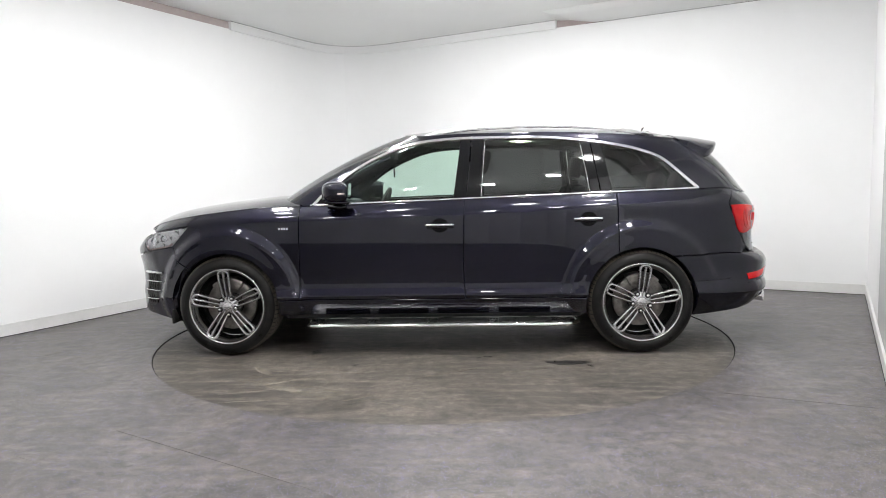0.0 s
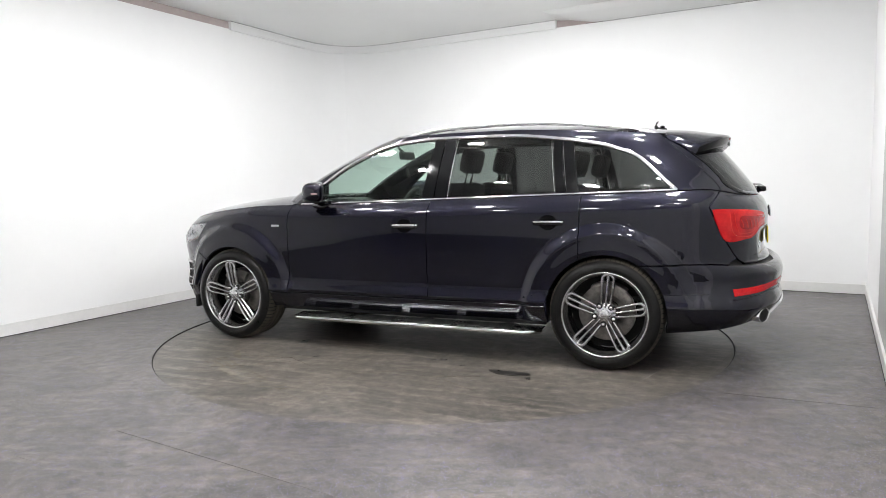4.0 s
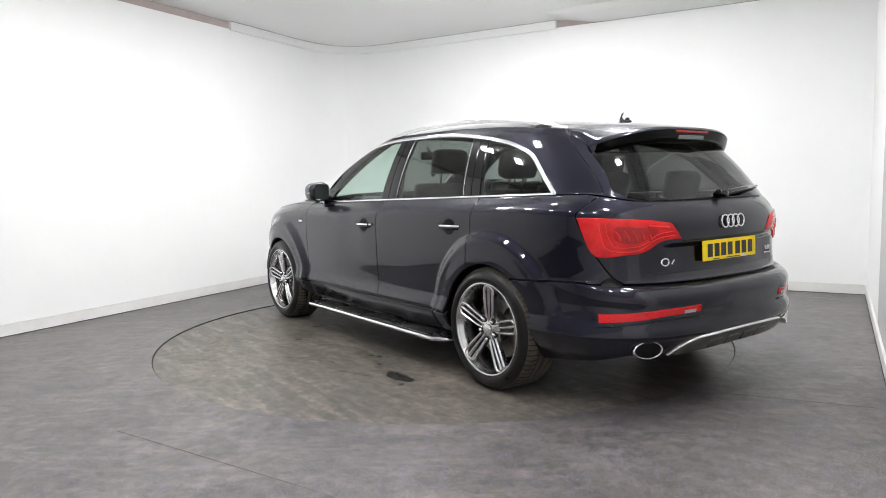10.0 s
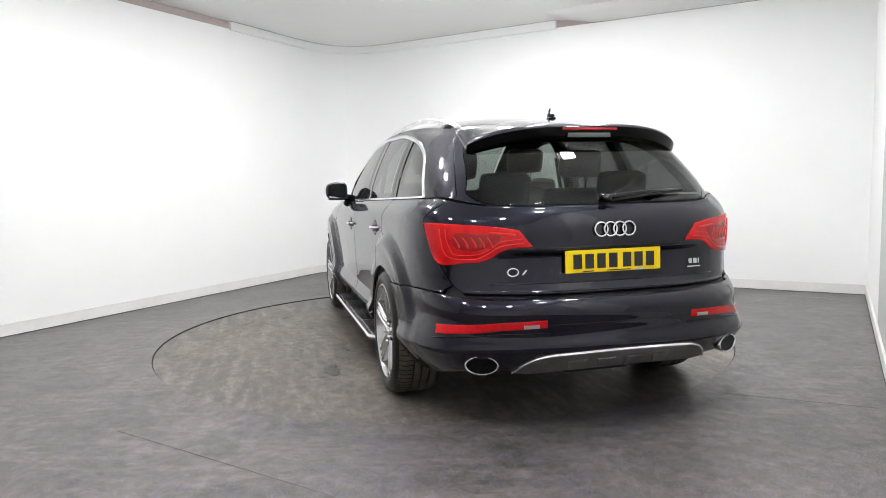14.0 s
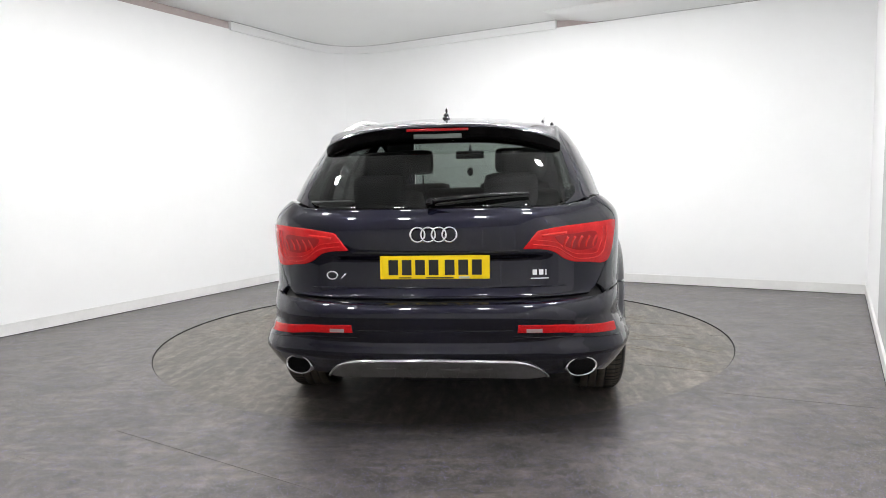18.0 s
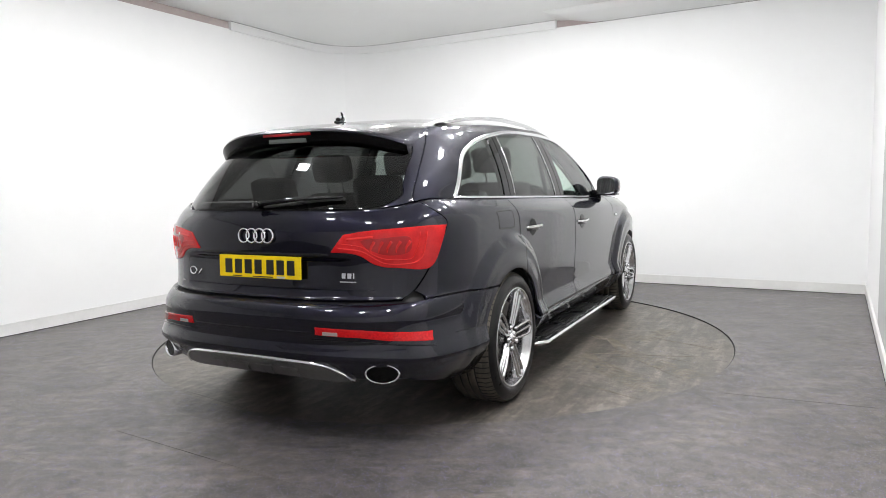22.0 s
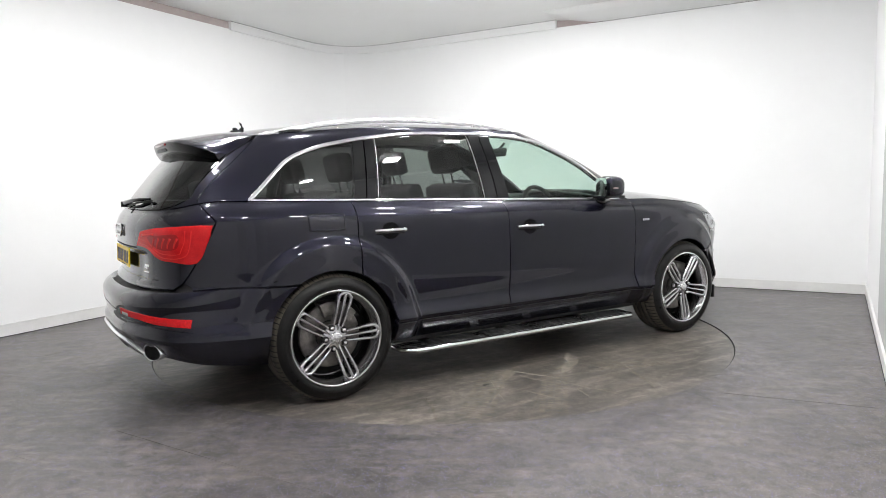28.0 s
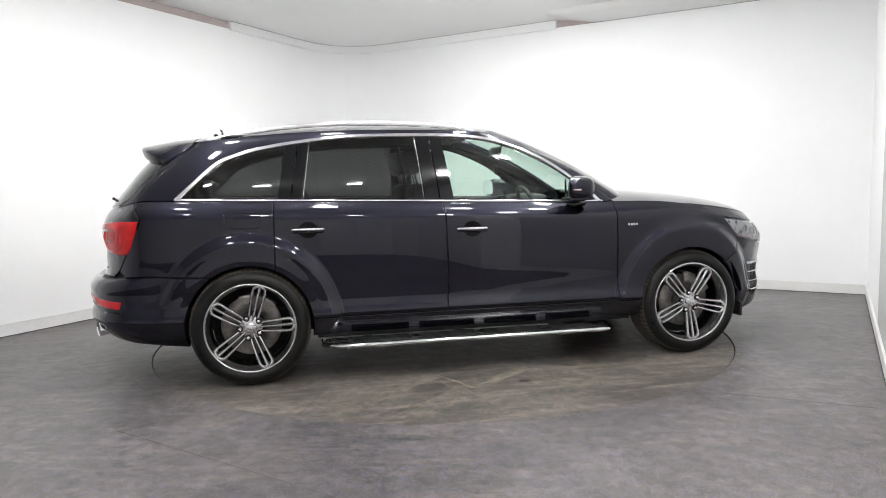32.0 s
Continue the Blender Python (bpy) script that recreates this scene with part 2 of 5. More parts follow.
# ---------------------------------------------------------------- the car's outer surface
# x forward, y to the car's left, z up; the origin on the ground between the axles
def spline(xs, ys):
    """A smooth monotone curve through a few points."""
    xs, ys = np.array(xs, float), np.array(ys, float)
    h = np.diff(xs)
    d = np.diff(ys) / h
    m = np.zeros(len(xs))
    m[0], m[-1] = d[0], d[-1]
    for i in range(1, len(xs) - 1):
        if d[i - 1] * d[i] > 0:
            a, b = 2 * h[i] + h[i - 1], h[i] + 2 * h[i - 1]
            m[i] = (a + b) / (a / d[i - 1] + b / d[i])

    def at(x):
        x = np.clip(np.asarray(x, float), xs[0], xs[-1])
        i = np.clip(np.searchsorted(xs, x) - 1, 0, len(xs) - 2)
        u = (x - xs[i]) / h[i]
        return (ys[i] * (2 * u**3 - 3 * u**2 + 1) + m[i] * h[i] * (u**3 - 2 * u**2 + u)
                + ys[i + 1] * (3 * u**2 - 2 * u**3) + m[i + 1] * h[i] * (u**3 - u**2))
    return at


def step(a, b, x):
    u = np.clip((x - a) / (b - a), 0, 1)
    return u * u * (3 - 2 * u)


SR, SF = 1.3, 4.3          # where the contour's corner meets the flank, at the rear and the front
WHEEL_X, WHEEL_Z, WHEEL_R = 1.501, 0.367, 0.367
low_w = spline([.20, .28, .34, .395, .43, .475, .515, .56, .66, .80, .92, .99, 1.025, 1.06, 1.09, 1.11],
               [.84, .890, .928, .960, .974, .9585, .9490, .9500, .957, .9635, .966, .963, .955, .932, .900, .876])
low_rear = spline([.20, .30, .36, .405, .43, .455, .50, .55, .62, .66, .685, .70, .75, .85, .92, .99, 1.04, 1.08, 1.11],
                  [-2.40, -2.475, -2.525, -2.556, -2.572, -2.574, -2.560, -2.566, -2.575, -2.56, -2.525, -2.49, -2.475, -2.470, -2.475, -2.478, -2.465, -2.445, -2.42])
low_front = spline([.20, .30, .40, .55, .70, .85, .95, 1.05, 1.11], [2.40, 2.44, 2.43, 2.425, 2.43, 2.448, 2.455, 2.40, 2.345])
up_w = spline([0, .25, .5, .75, .9, .95, 1], [.870, .840, .798, .745, .704, .683, .650])
up_rear = spline([0, .25, .5, .75, 1], [-2.42, -2.35, -2.27, -2.17, -2.06])
up_rear_c = spline([0, 1], [-1.5, -1.3])
up_front_c = spline([0, .27, .55, .9, 1], [.62, .56, .42, .07, -.10])
up_front = spline([0, .27, .55, .9, 1], [1.30, 1.11, .87, .435, .24])
roof_z = spline([-2.3, -2.1, -1.9, -1.6, -1.2, -.7, -.3, 0, .3, 1.2], [1.43, 1.472, 1.506, 1.548, 1.582, 1.599, 1.598, 1.588, 1.562, 1.47])
hood_z = spline([.80, 1.2, 1.5, 1.8, 2.05, 2.25, 2.5], [1.09, 1.085, 1.062, 1.026, .982, .920, .82])


def belt_z(x):
    return 1.11 - .026 * np.clip(x, -2.2, 1.0) - .045 * step(-2.08, -2.36, x)


def flare(x, z):
    out = 0
    for c in (WHEEL_X, -WHEEL_X):
        r = np.hypot(x - c, (z - WHEEL_Z) * 0.97)
        out = out + .040 * step(.585, .500, r) + .006 * step(.48, .41, r)
    out = out + .036 * step(.60, .47, z) * step(-1.70, -1.92, x) * (1 - out / .046)
    return out * step(.15, .34, z)


def squircle(ph, p, q):
    """Polar radius of the curve |x|^p + |y|^q = 1."""
    c, s = np.maximum(np.cos(ph), 1e-9), np.maximum(np.sin(ph), 1e-9)
    r = np.full(np.shape(ph), 1.35)
    for _ in range(14):
        a, b = (r * c)**p, (r * s)**q
        r = r - (a + b - 1) * r / (p * a + q * b)
    return r


def contour(s, w, rc, rt, rn, fc, ft, fn):
    s = np.where(s > 5.6, s - 11.2, s)
    a = np.abs(s)
    ph = np.clip(a / SR, 0, 1) * math.pi / 2
    rho = squircle(ph, *rn)
    xr, yr = rc - (rc - rt) * rho * np.cos(ph), rho * np.sin(ph)
    ps = np.clip((5.6 - a) / 1.3, 0, 1) * math.pi / 2
    rho = (np.cos(ps)**fn + np.sin(ps)**fn) ** (-1 / fn)
    xf, yf = fc + (ft - fc) * rho * np.cos(ps), rho * np.sin(ps)
    xs = rc + (a - SR) / (SF - SR) * (fc - rc)
    x = np.where(a < SR, xr, np.where(a > SF, xf, xs))
    y = np.where(a < SR, yr, np.where(a > SF, yf, 1.0))
    return x, y * w * (1 - .0095 * (x + .1)**2) * np.sign(s + 1e-12)


def low_top(x):
    return np.where(x > .8, hood_z(x), belt_z(x))


def rear_n(q):
    """How square the body's rear corners are at a level: along the flank, and across the rear."""
    k = step(.70, .60, q)
    return 4.8 + .2 * k, 2.5 + .4 * k


def low(s, q):
    """The body below the windows: s runs round from the rear centre, q is the level, 0.2 to 1.11."""
    x, y = contour(s, low_w(q), -1.5, low_rear(q), rear_n(q), 1.45, low_front(q), 2.6)
    u = np.clip((q - .45) / .66, 0, 1)
    u = u * u * (3 - 2 * u) * .6 + u * .4
    z = q + u * (low_top(x) - 1.11)
    x = x + .020 * step(.50, .34, np.abs(s)) * step(.712, .735, q) * step(.888, .872, q)
    return np.stack([x, y + np.sign(y) * flare(x, z) * step(.5, .7, np.abs(s)), z], -1)


def crown(y):
    """How far the roof's arch rises over its edge."""
    return .066 * (1 - np.clip(np.abs(y) / .66, 0, 1) ** 2.4)


def up(s, v):
    """The glasshouse: v runs from the belt, 0, to the edge of the roof, 1."""
    x, y = contour(s, up_w(v), up_rear_c(v), up_rear(v), (3.4, 3.4), up_front_c(v), up_front(v), 3.0)
    b = belt_z(x)
    return np.stack([x, y, b + v * (roof_z(x) + crown(y) - b)], -1)


def roof(s, k):
    """The roof: k runs from its edge, 1, to the middle, 0."""
    e = up(s, np.ones_like(s))
    cx = -.85
    x, y = cx + (e[..., 0] - cx) * k, e[..., 1] * k
    return np.stack([x, y, roof_z(x) + crown(y)], -1)


def hood(s, k):
    """The bonnet: k runs from its edge, 1, to the middle line, 0; s from the windscreen to the nose."""
    q = np.full_like(s, 1.11)
    e = low(s, q)
    y = e[..., 1] * k
    return np.stack([e[..., 0], y, e[..., 2] + .075 * (1 - np.abs(k)**3)], -1)


def sheet(fn, ss, vs):
    """A grid of a surface: verts, normals, faces."""
    S, V = np.meshgrid(np.array(ss, float), np.array(vs, float), indexing="ij")
    P = fn(S, V)
    n, m = S.shape
    faces = [(i * m + j, (i + 1) * m + j, (i + 1) * m + j + 1, i * m + j + 1) for i in range(n - 1) for j in range(m - 1)]
    return P.reshape(-1, 3), faces


def corner_s(x, rc, rt, rn, fc, ft, fn):
    if x < rc:
        c = min((rc - x) / (rc - rt), 1)
        return SR * 2 / math.pi * math.atan2((1 - c**rn[0]) ** (1 / rn[1]), c)
    if x > fc:
        c = min((x - fc) / (ft - fc), 1)
        return 5.6 - 1.3 * 2 / math.pi * math.atan2((1 - c**fn) ** (1 / fn), c)
    return SR + (SF - SR) * (x - rc) / (fc - rc)


QS = np.linspace(.2, 1.11, 300)


def low_q(x, z):
    u = np.clip((QS - .45) / .66, 0, 1)
    u = u * u * (3 - 2 * u) * .6 + u * .4
    return float(np.interp(z, QS + u * (float(low_top(x)) - 1.11), QS))


def lx(x, z):
    """Place on the lower body by length and height, on the car's left."""
    q = low_q(x, z)
    return corner_s(x, -1.5, float(low_rear(q)), rear_n(q), 1.45, float(low_front(q)), 2.6), q


def ly(y, z):
    """Place on the lower body's rear by width and height."""
    x = -2.4
    for _ in range(12):
        q = low_q(x, z)
        (n, k), t = rear_n(q), float(low_rear(q))
        yw = min(abs(y) / (float(low_w(q)) * (1 - .0095 * (x + .1)**2)), 1)
        c = (1 - yw**k) ** (1 / n)
        x = -1.5 - (-1.5 - t) * c
    return math.copysign(SR * 2 / math.pi * math.atan2(yw, c), y), q


def ux(x, z):
    b = float(belt_z(x))
    v = min(max((z - b) / (float(roof_z(x)) - b), 0), 1)
    return corner_s(x, float(up_rear_c(v)), float(up_rear(v)), (3.4, 3.4), float(up_front_c(v)), float(up_front(v)), 3.0), v


def uy(y, z):
    x = -2.3
    for _ in range(12):
        b = float(belt_z(x))
        v = min(max((z - b) / (float(roof_z(x)) + float(crown(y)) - b), 0), 1)
        yw = min(abs(y) / (float(up_w(v)) * (1 - .0095 * (x + .1)**2)), 1)
        c = (1 - yw**3.4) ** (1 / 3.4)
        x = float(up_rear_c(v)) - (float(up_rear_c(v)) - float(up_rear(v))) * c
    return math.copysign(SR * 2 / math.pi * math.atan2(yw, c), y), v


# ---------------------------------------------------------------- panels cut from the car's surface
from mathutils.geometry import delaunay_2d_cdt


def bend(pts, n=6, closed=False):
    """A smooth line through a few points."""
    P = [np.array(p, float) for p in pts]
    k, out = len(P), []
    for i in range(k if closed else k - 1):
        a = P[i - 1] if closed or i else 2 * P[0] - P[1]
        b, c = P[i], P[(i + 1) % k]
        d = P[(i + 2) % k] if closed or i + 2 < k else 2 * P[-1] - P[-2]
        for j in range(n):
            u = j / n
            out.append(.5 * (2 * b + (c - a) * u + (2 * a - 5 * b + 4 * c - d) * u * u + (3 * b - a - 3 * c + d) * u**3))
    return out if closed else out + [P[-1]]


def line(a, b, n=6):
    return [np.array(a, float) + (np.array(b, float) - np.array(a, float)) * i / n for i in range(n + 1)]


def arch(cx, a0, a1, r=.388, n=20):
    """Places round a wheel opening, by angles from the front, in degrees."""
    return [lx(cx + r * math.cos(radians(a0 + (a1 - a0) * i / n)), max(WHEEL_Z + r * math.sin(radians(a0 + (a1 - a0) * i / n)), .21))
            for i in range(n + 1)]


def flip(pts):
    return [(-p[0], p[1]) for p in pts][::-1]


def frame_at(fn, s, v):
    s, v = np.asarray(s, float), np.asarray(v, float)
    e = 2e-3
    P = fn(s, v)
    a, b = fn(s + e, v) - fn(s - e, v), fn(s, v + e) - fn(s, v - e)
    n = np.cross(b, a)
    n /= np.linalg.norm(n, axis=-1, keepdims=True) + 1e-12
    return P, n


def panel(name, fn, pts, mat, parent, off=0.0, depth=.018, cell=.03, label="", edge=.004, gap=.0018):
    """A pressed panel: the region of the surface inside pts (s, level), with rounded, turned-in edges."""
    k = np.array((1.0, .55 if fn is up else 1.0))
    dense = []
    pts = [np.array(p, float) * k for p in pts]
    for p, q in zip(pts, pts[1:] + pts[:1]):
        n = max(1, math.ceil(np.linalg.norm(q - p) / cell))
        dense += [p + (q - p) * i / n for i in range(n)]
    clean = []
    for p in dense:
        if not clean or np.linalg.norm(p - clean[-1]) > 4e-4:
            clean.append(p)
    if np.linalg.norm(clean[0] - clean[-1]) < 4e-4:
        clean.pop()
    if sum(p[0] * q[1] - q[0] * p[1] for p, q in zip(clean, clean[1:] + clean[:1])) < 0:
        clean.reverse()
    ring = np.array(clean)
    m = len(ring)
    lo, hi = ring.min(0), ring.max(0)
    gx, gy = np.meshgrid(np.arange(lo[0] + cell / 2, hi[0], cell), np.arange(lo[1] + cell / 2, hi[1], cell * .7), indexing="ij")
    grid = np.stack([gx.ravel(), gy.ravel()], 1)
    a_, b_ = ring, np.roll(ring, -1, 0)
    if len(grid):
        g = grid[:, None, :]
        cross = ((a_[None, :, 1] > g[..., 1]) != (b_[None, :, 1] > g[..., 1]))
        with np.errstate(divide="ignore", invalid="ignore"):
            xs = a_[None, :, 0] + (g[..., 1] - a_[None, :, 1]) * (b_ - a_)[None, :, 0] / (b_ - a_)[None, :, 1]
        inside = (cross & (g[..., 0] < xs)).sum(1) % 2 == 1
        d = b_ - a_
        u = np.clip(((g - a_[None]) * d[None]).sum(-1) / ((d * d).sum(1)[None] + 1e-12), 0, 1)
        far = np.sqrt((((a_[None] + u[..., None] * d[None]) - g)**2).sum(-1)).min(1) > cell * .4
        grid = grid[inside & far]
    allp = [Vector(p) for p in ring] + [Vector(p) for p in grid]
    vs, es, fs, ov, oe, of = delaunay_2d_cdt(allp, [(i, (i + 1) % m) for i in range(m)], [], 1, 1e-6)
    uv = np.array([tuple(v) for v in vs]) / k
    P, N = frame_at(fn, uv[:, 0], uv[:, 1])
    faces = []
    for f in fs:
        f = list(f)
        p, q, r = (vs[i] for i in f[:3])
        if (q - p).cross(r - p) < 0:
            f.reverse()
        faces.append(f)
    count = {}
    for f in faces:
        for i, j in zip(f, f[1:] + f[:1]):
            count[(i, j)] = 1
    rim = [e for e in count if (e[1], e[0]) not in count]
    nxt = dict(rim)
    prv = {b: a for a, b in rim}
    verts, norms = list(P + N * off), list(N)
    ids = {}
    for i in nxt:
        if i not in prv:
            continue
        t = P[nxt[i]] - P[prv[i]]
        t /= np.linalg.norm(t) + 1e-12
        inward = -np.cross(N[i], t)
        c = P[i]
        verts[i] = c + inward * (gap + edge) + N[i] * off
        ids[i] = len(verts)
        verts += [c + inward * (gap + edge * .25) + N[i] * (off - edge * .6), c + inward * gap + N[i] * (off - depth)]
        n1 = N[i] * .6 - inward * .8
        norms += [n1, -inward]
    for a, b in rim:
        if a in ids and b in ids:
            faces += [[b, a, ids[a], ids[b]], [ids[b], ids[a], ids[a] + 1, ids[b] + 1]]
    turned = 0.0
    for f0 in faces[:len(faces) - 2 * len(rim)]:
        turned += np.dot(np.cross(verts[f0[1]] - verts[f0[0]], verts[f0[2]] - verts[f0[0]]), N[f0[0]])
    if turned < 0:
        faces = [f[::-1] for f in faces]
    return part(name, mesh_of(name, verts, faces, mat, True, norms), parent=parent, label=label)


def strip(name, fn, path, width, mat, parent, off=.003, thick=.006, closed=False, label="", fin=True):
    """A moulding that follows a line on the surface, rounded across."""
    A = np.array(path, float)
    P, N = frame_at(fn, A[:, 0], A[:, 1])
    return part(name, ribbon(name, P, N, width, mat, off, thick, closed), parent=parent, label=label)


def ribbon(name, P, N, width, mat, off=.003, thick=.006, closed=False):
    k = len(P)
    T = (np.roll(P, -1, 0) - np.roll(P, 1, 0)) if closed else np.gradient(P, axis=0)
    T /= np.linalg.norm(T, axis=1, keepdims=True) + 1e-12
    B = np.cross(N, T)
    w = np.broadcast_to(np.asarray(width, float), (k,))[:, None] / 2
    prof = [(-1, -thick), (-1, off - .003), (-.6, off), (.6, off), (1, off - .003), (1, -thick)]
    m = len(prof)
    verts = np.stack([P + B * w * a + N * b for a, b in prof], 1).reshape(-1, 3)
    faces = []
    for i in range(k if closed else k - 1):
        j = (i + 1) % k
        faces += [(i * m + q, i * m + q + 1, j * m + q + 1, j * m + q) for q in range(m - 1)]
    if not closed:
        faces += [tuple(range(m))[::-1], tuple((k - 1) * m + q for q in range(m))]
    return mesh_of(name, verts, faces, mat)


def tube(P, r, n=10, cap=True):
    """Verts and faces of a round bar along 3D points; r one radius or one for each point."""
    P = np.array(P, float)
    k = len(P)
    r = np.broadcast_to(np.asarray(r, float), (k,))
    T = np.gradient(P, axis=0)
    T /= np.linalg.norm(T, axis=1, keepdims=True) + 1e-12
    ref = np.array((0, 0, 1.0)) if abs(T[0][2]) < .9 else np.array((1.0, 0, 0))
    A = np.cross(T, ref)
    A /= np.linalg.norm(A, axis=1, keepdims=True) + 1e-12
    B = np.cross(A, T)
    verts = [P[i] + r[i] * (A[i] * math.cos(2 * math.pi * j / n) + B[i] * math.sin(2 * math.pi * j / n)) for i in range(k) for j in range(n)]
    faces = [(i * n + j, i * n + (j + 1) % n, (i + 1) * n + (j + 1) % n, (i + 1) * n + j) for i in range(k - 1) for j in range(n)]
    if cap:
        faces += [tuple(range(n))[::-1], tuple((k - 1) * n + j for j in range(n))]
    return verts, faces


# ---------------------------------------------------------------- the room
def slab(name, pts, z0, z1, mat, smooth=False):
    n = len(pts)
    v = [(x, y, z0) for x, y in pts] + [(x, y, z1) for x, y in pts]
    f = [tuple(range(n))[::-1], tuple(range(n, 2 * n))] + [(i, (i + 1) % n, n + (i + 1) % n, n + i) for i in range(n)]
    return mesh_of(name, v, f, mat, smooth)


def along(line_pts, inner, outer):
    """A closed outline between two offsets from a line; positive is into the room (to the line's right)."""
    P = np.array(line_pts, float)
    T = np.gradient(P, axis=0)
    T /= np.linalg.norm(T, axis=1, keepdims=True)
    R = np.stack([T[:, 1], -T[:, 0]], 1)
    return [tuple(q) for q in P + R * inner] + [tuple(q) for q in (P + R * outer)[::-1]]


def banded(name, line_pts, inner, outer, z0, z1, mat):
    """A wall or trim of some thickness along a line."""
    P = np.array(line_pts, float)
    k = len(P)
    o = along(P, inner, outer)
    a, b = o[:k], o[k:][::-1]
    v = [(x, y, z) for z in (z0, z1) for x, y in a] + [(x, y, z) for z in (z0, z1) for x, y in b]
    f = []
    for i in range(k - 1):
        f += [(i, i + 1, k + i + 1, k + i), (2 * k + i + 1, 2 * k + i, 3 * k + i, 3 * k + i + 1),
              (k + i, k + i + 1, 3 * k + i + 1, 3 * k + i), (i + 1, i, 2 * k + i, 2 * k + i + 1)]
    f += [(0, k, 3 * k, 2 * k), (k - 1, 3 * k - 1, 4 * k - 1, 2 * k - 1)]
    return mesh_of(name, v, [q[::-1] for q in f], mat, False)


WL, WB = np.array((.4604, .8877)), np.array((.8650, -.5018))         # along the west wall, along the north wall
CORNER = np.array((-1.43, 4.71))
C0, C1 = CORNER - WL * .95, CORNER + WB * .95
bend_pts = [(1 - u)**2 * C0 + 2 * u * (1 - u) * CORNER + u * u * C1 for u in np.linspace(0, 1, 17)]
NE = np.array((4.36, 1.35))
west = [CORNER - WL * d for d in np.linspace(12.0, .95, 12)]
north = [C1 + (NE - C1) * u for u in np.linspace(0, 1, 8)]

floor = tagged(new("floor", slab("floor", [(-9.5, -9.5), (6.5, -9.5), (6.5, 7), (-9.5, 7)], -0.1, 0, FLOOR)), "worn grey speckled sheet vinyl floor", kind="structure")
ceiling = tagged(new("ceiling", slab("ceiling", [(-9.5, -9.5), (6.5, -9.5), (6.5, 7), (-9.5, 7)], 3.188, 3.3, CEIL)), "pale grey stretched fabric ceiling", kind="structure")
wall_w = tagged(new("wall_west", banded("wall_west", west + bend_pts[1:9], 0, -.14, 0, 3.10, WALL)), "smooth white painted studio wall", kind="structure")
wall_n = tagged(new("wall_north", banded("wall_north", bend_pts[8:] + north[1:], 0, -.14, 0, 3.10, WALL)), "smooth white painted studio wall", kind="structure")
for ob in (wall_w, wall_n):
    ob.data.polygons.foreach_set("use_smooth", [True] * len(ob.data.polygons))
    ob.data.set_sharp_from_angle(angle=radians(40))
SE = np.array((1.75, -3.22))
EM = NE + (SE - NE) * .40
tagged(new("wall_east", banded("wall_east", [NE, NE + (SE - NE) * .2, EM], 0, -.14, 0, 3.10, WALL)), "smooth white painted studio wall", kind="structure")
# unseen stretch, added in grey so the car's flank mirrors less white
tagged(new("wall_side_unseen", banded("wall_side_unseen", [EM + (SE - NE) * .0003, (EM + SE) / 2, SE], 0, -.14, 0, 3.10, UNSEEN_GREY)), "unseen wall beside the turntable, greyed to dim the car's reflections", kind="structure")
tagged(new("wall_entry", banded("wall_entry", [SE + (-.001, -.002), (1.52, -3.7), (1.44, -4.2), (1.40, -4.7), (1.30, -5.2), (1.06, -5.65), (.66, -5.98), (.15, -6.16), (-.45, -6.22), (-1.1, -6.24), (-1.8, -6.25)], 0, -.14, 0, 3.187, PALE_WALL)), "pale painted wall curving round behind the camera", kind="structure")
tagged(new("wall_south", banded("wall_south", [(-1.801, -6.25), (-4, -6.25), (-7.6, -6.25)], 0, -.14, 0, 3.187, PALE_WALL)), "pale painted wall behind the camera", kind="structure")
# outer shell that closes the gap over the walls
tagged(new("wall_outer", banded("wall_outer", [(-9, -7.6), (-8.2, -3), (-2.2, 6.3), (6.2, 1.5), (4.5, -2.0), (3.9, -7.6)], 0, -.1, 2.6, 3.187, BROWN)), "brown board above the studio walls", kind="structure")
# skirting
for nm, ln in (("baseboard", west + bend_pts[1:] + north[1:-1] + [NE - WB * .014]), ("baseboard", [NE, NE + (SE - NE) * .5, SE])):
    tagged(new(nm, banded(nm, ln, .014, .001, .001, .100, SKIRT)), "white painted skirting board", kind="structure")
    tagged(new("trim", banded("trim", ln, .018, .001, .1, .107, SKIRT)), "rounded skirting lip", kind="structure")
    tagged(new("trim", banded("trim", ln, .017, .0145, .001, .006, GROOVE_AND_SHADE)), "dark joint at the floor", kind="structure")
# raised curved fascia round the corner, with a shadow line
band = [np.array((-2.46, 2.73))] + [CORNER - WL * d for d in (1.8, 1.4, .95)] + bend_pts[1:] + [C1 + (np.array((1.46, 3.03)) - C1) * u for u in (.25, .5, .75, 1)]
tagged(new("trim", banded("trim", band, .030, -.02, 3.085, 3.185, WALL)), "white curved fascia below the ceiling", kind="structure")
tagged(new("trim", banded("trim", band[1:5], .034, .031, 3.095, 3.099, SKIRT)), "thin joint in the fascia", kind="structure")
# brown board edges where the fabric ceiling stops short
tagged(new("trim", banded("trim", west + bend_pts[1:] + north[1:], -.012, -.10, 3.1005, 3.187, BROWN)), "brown board between wall and ceiling", kind="structure")
tagged(new("trim", banded("trim", [NE, NE + (SE - NE) * .5, SE], -.004, -.10, 3.1005, 3.187, WALL)), "white board between wall and ceiling", kind="structure")
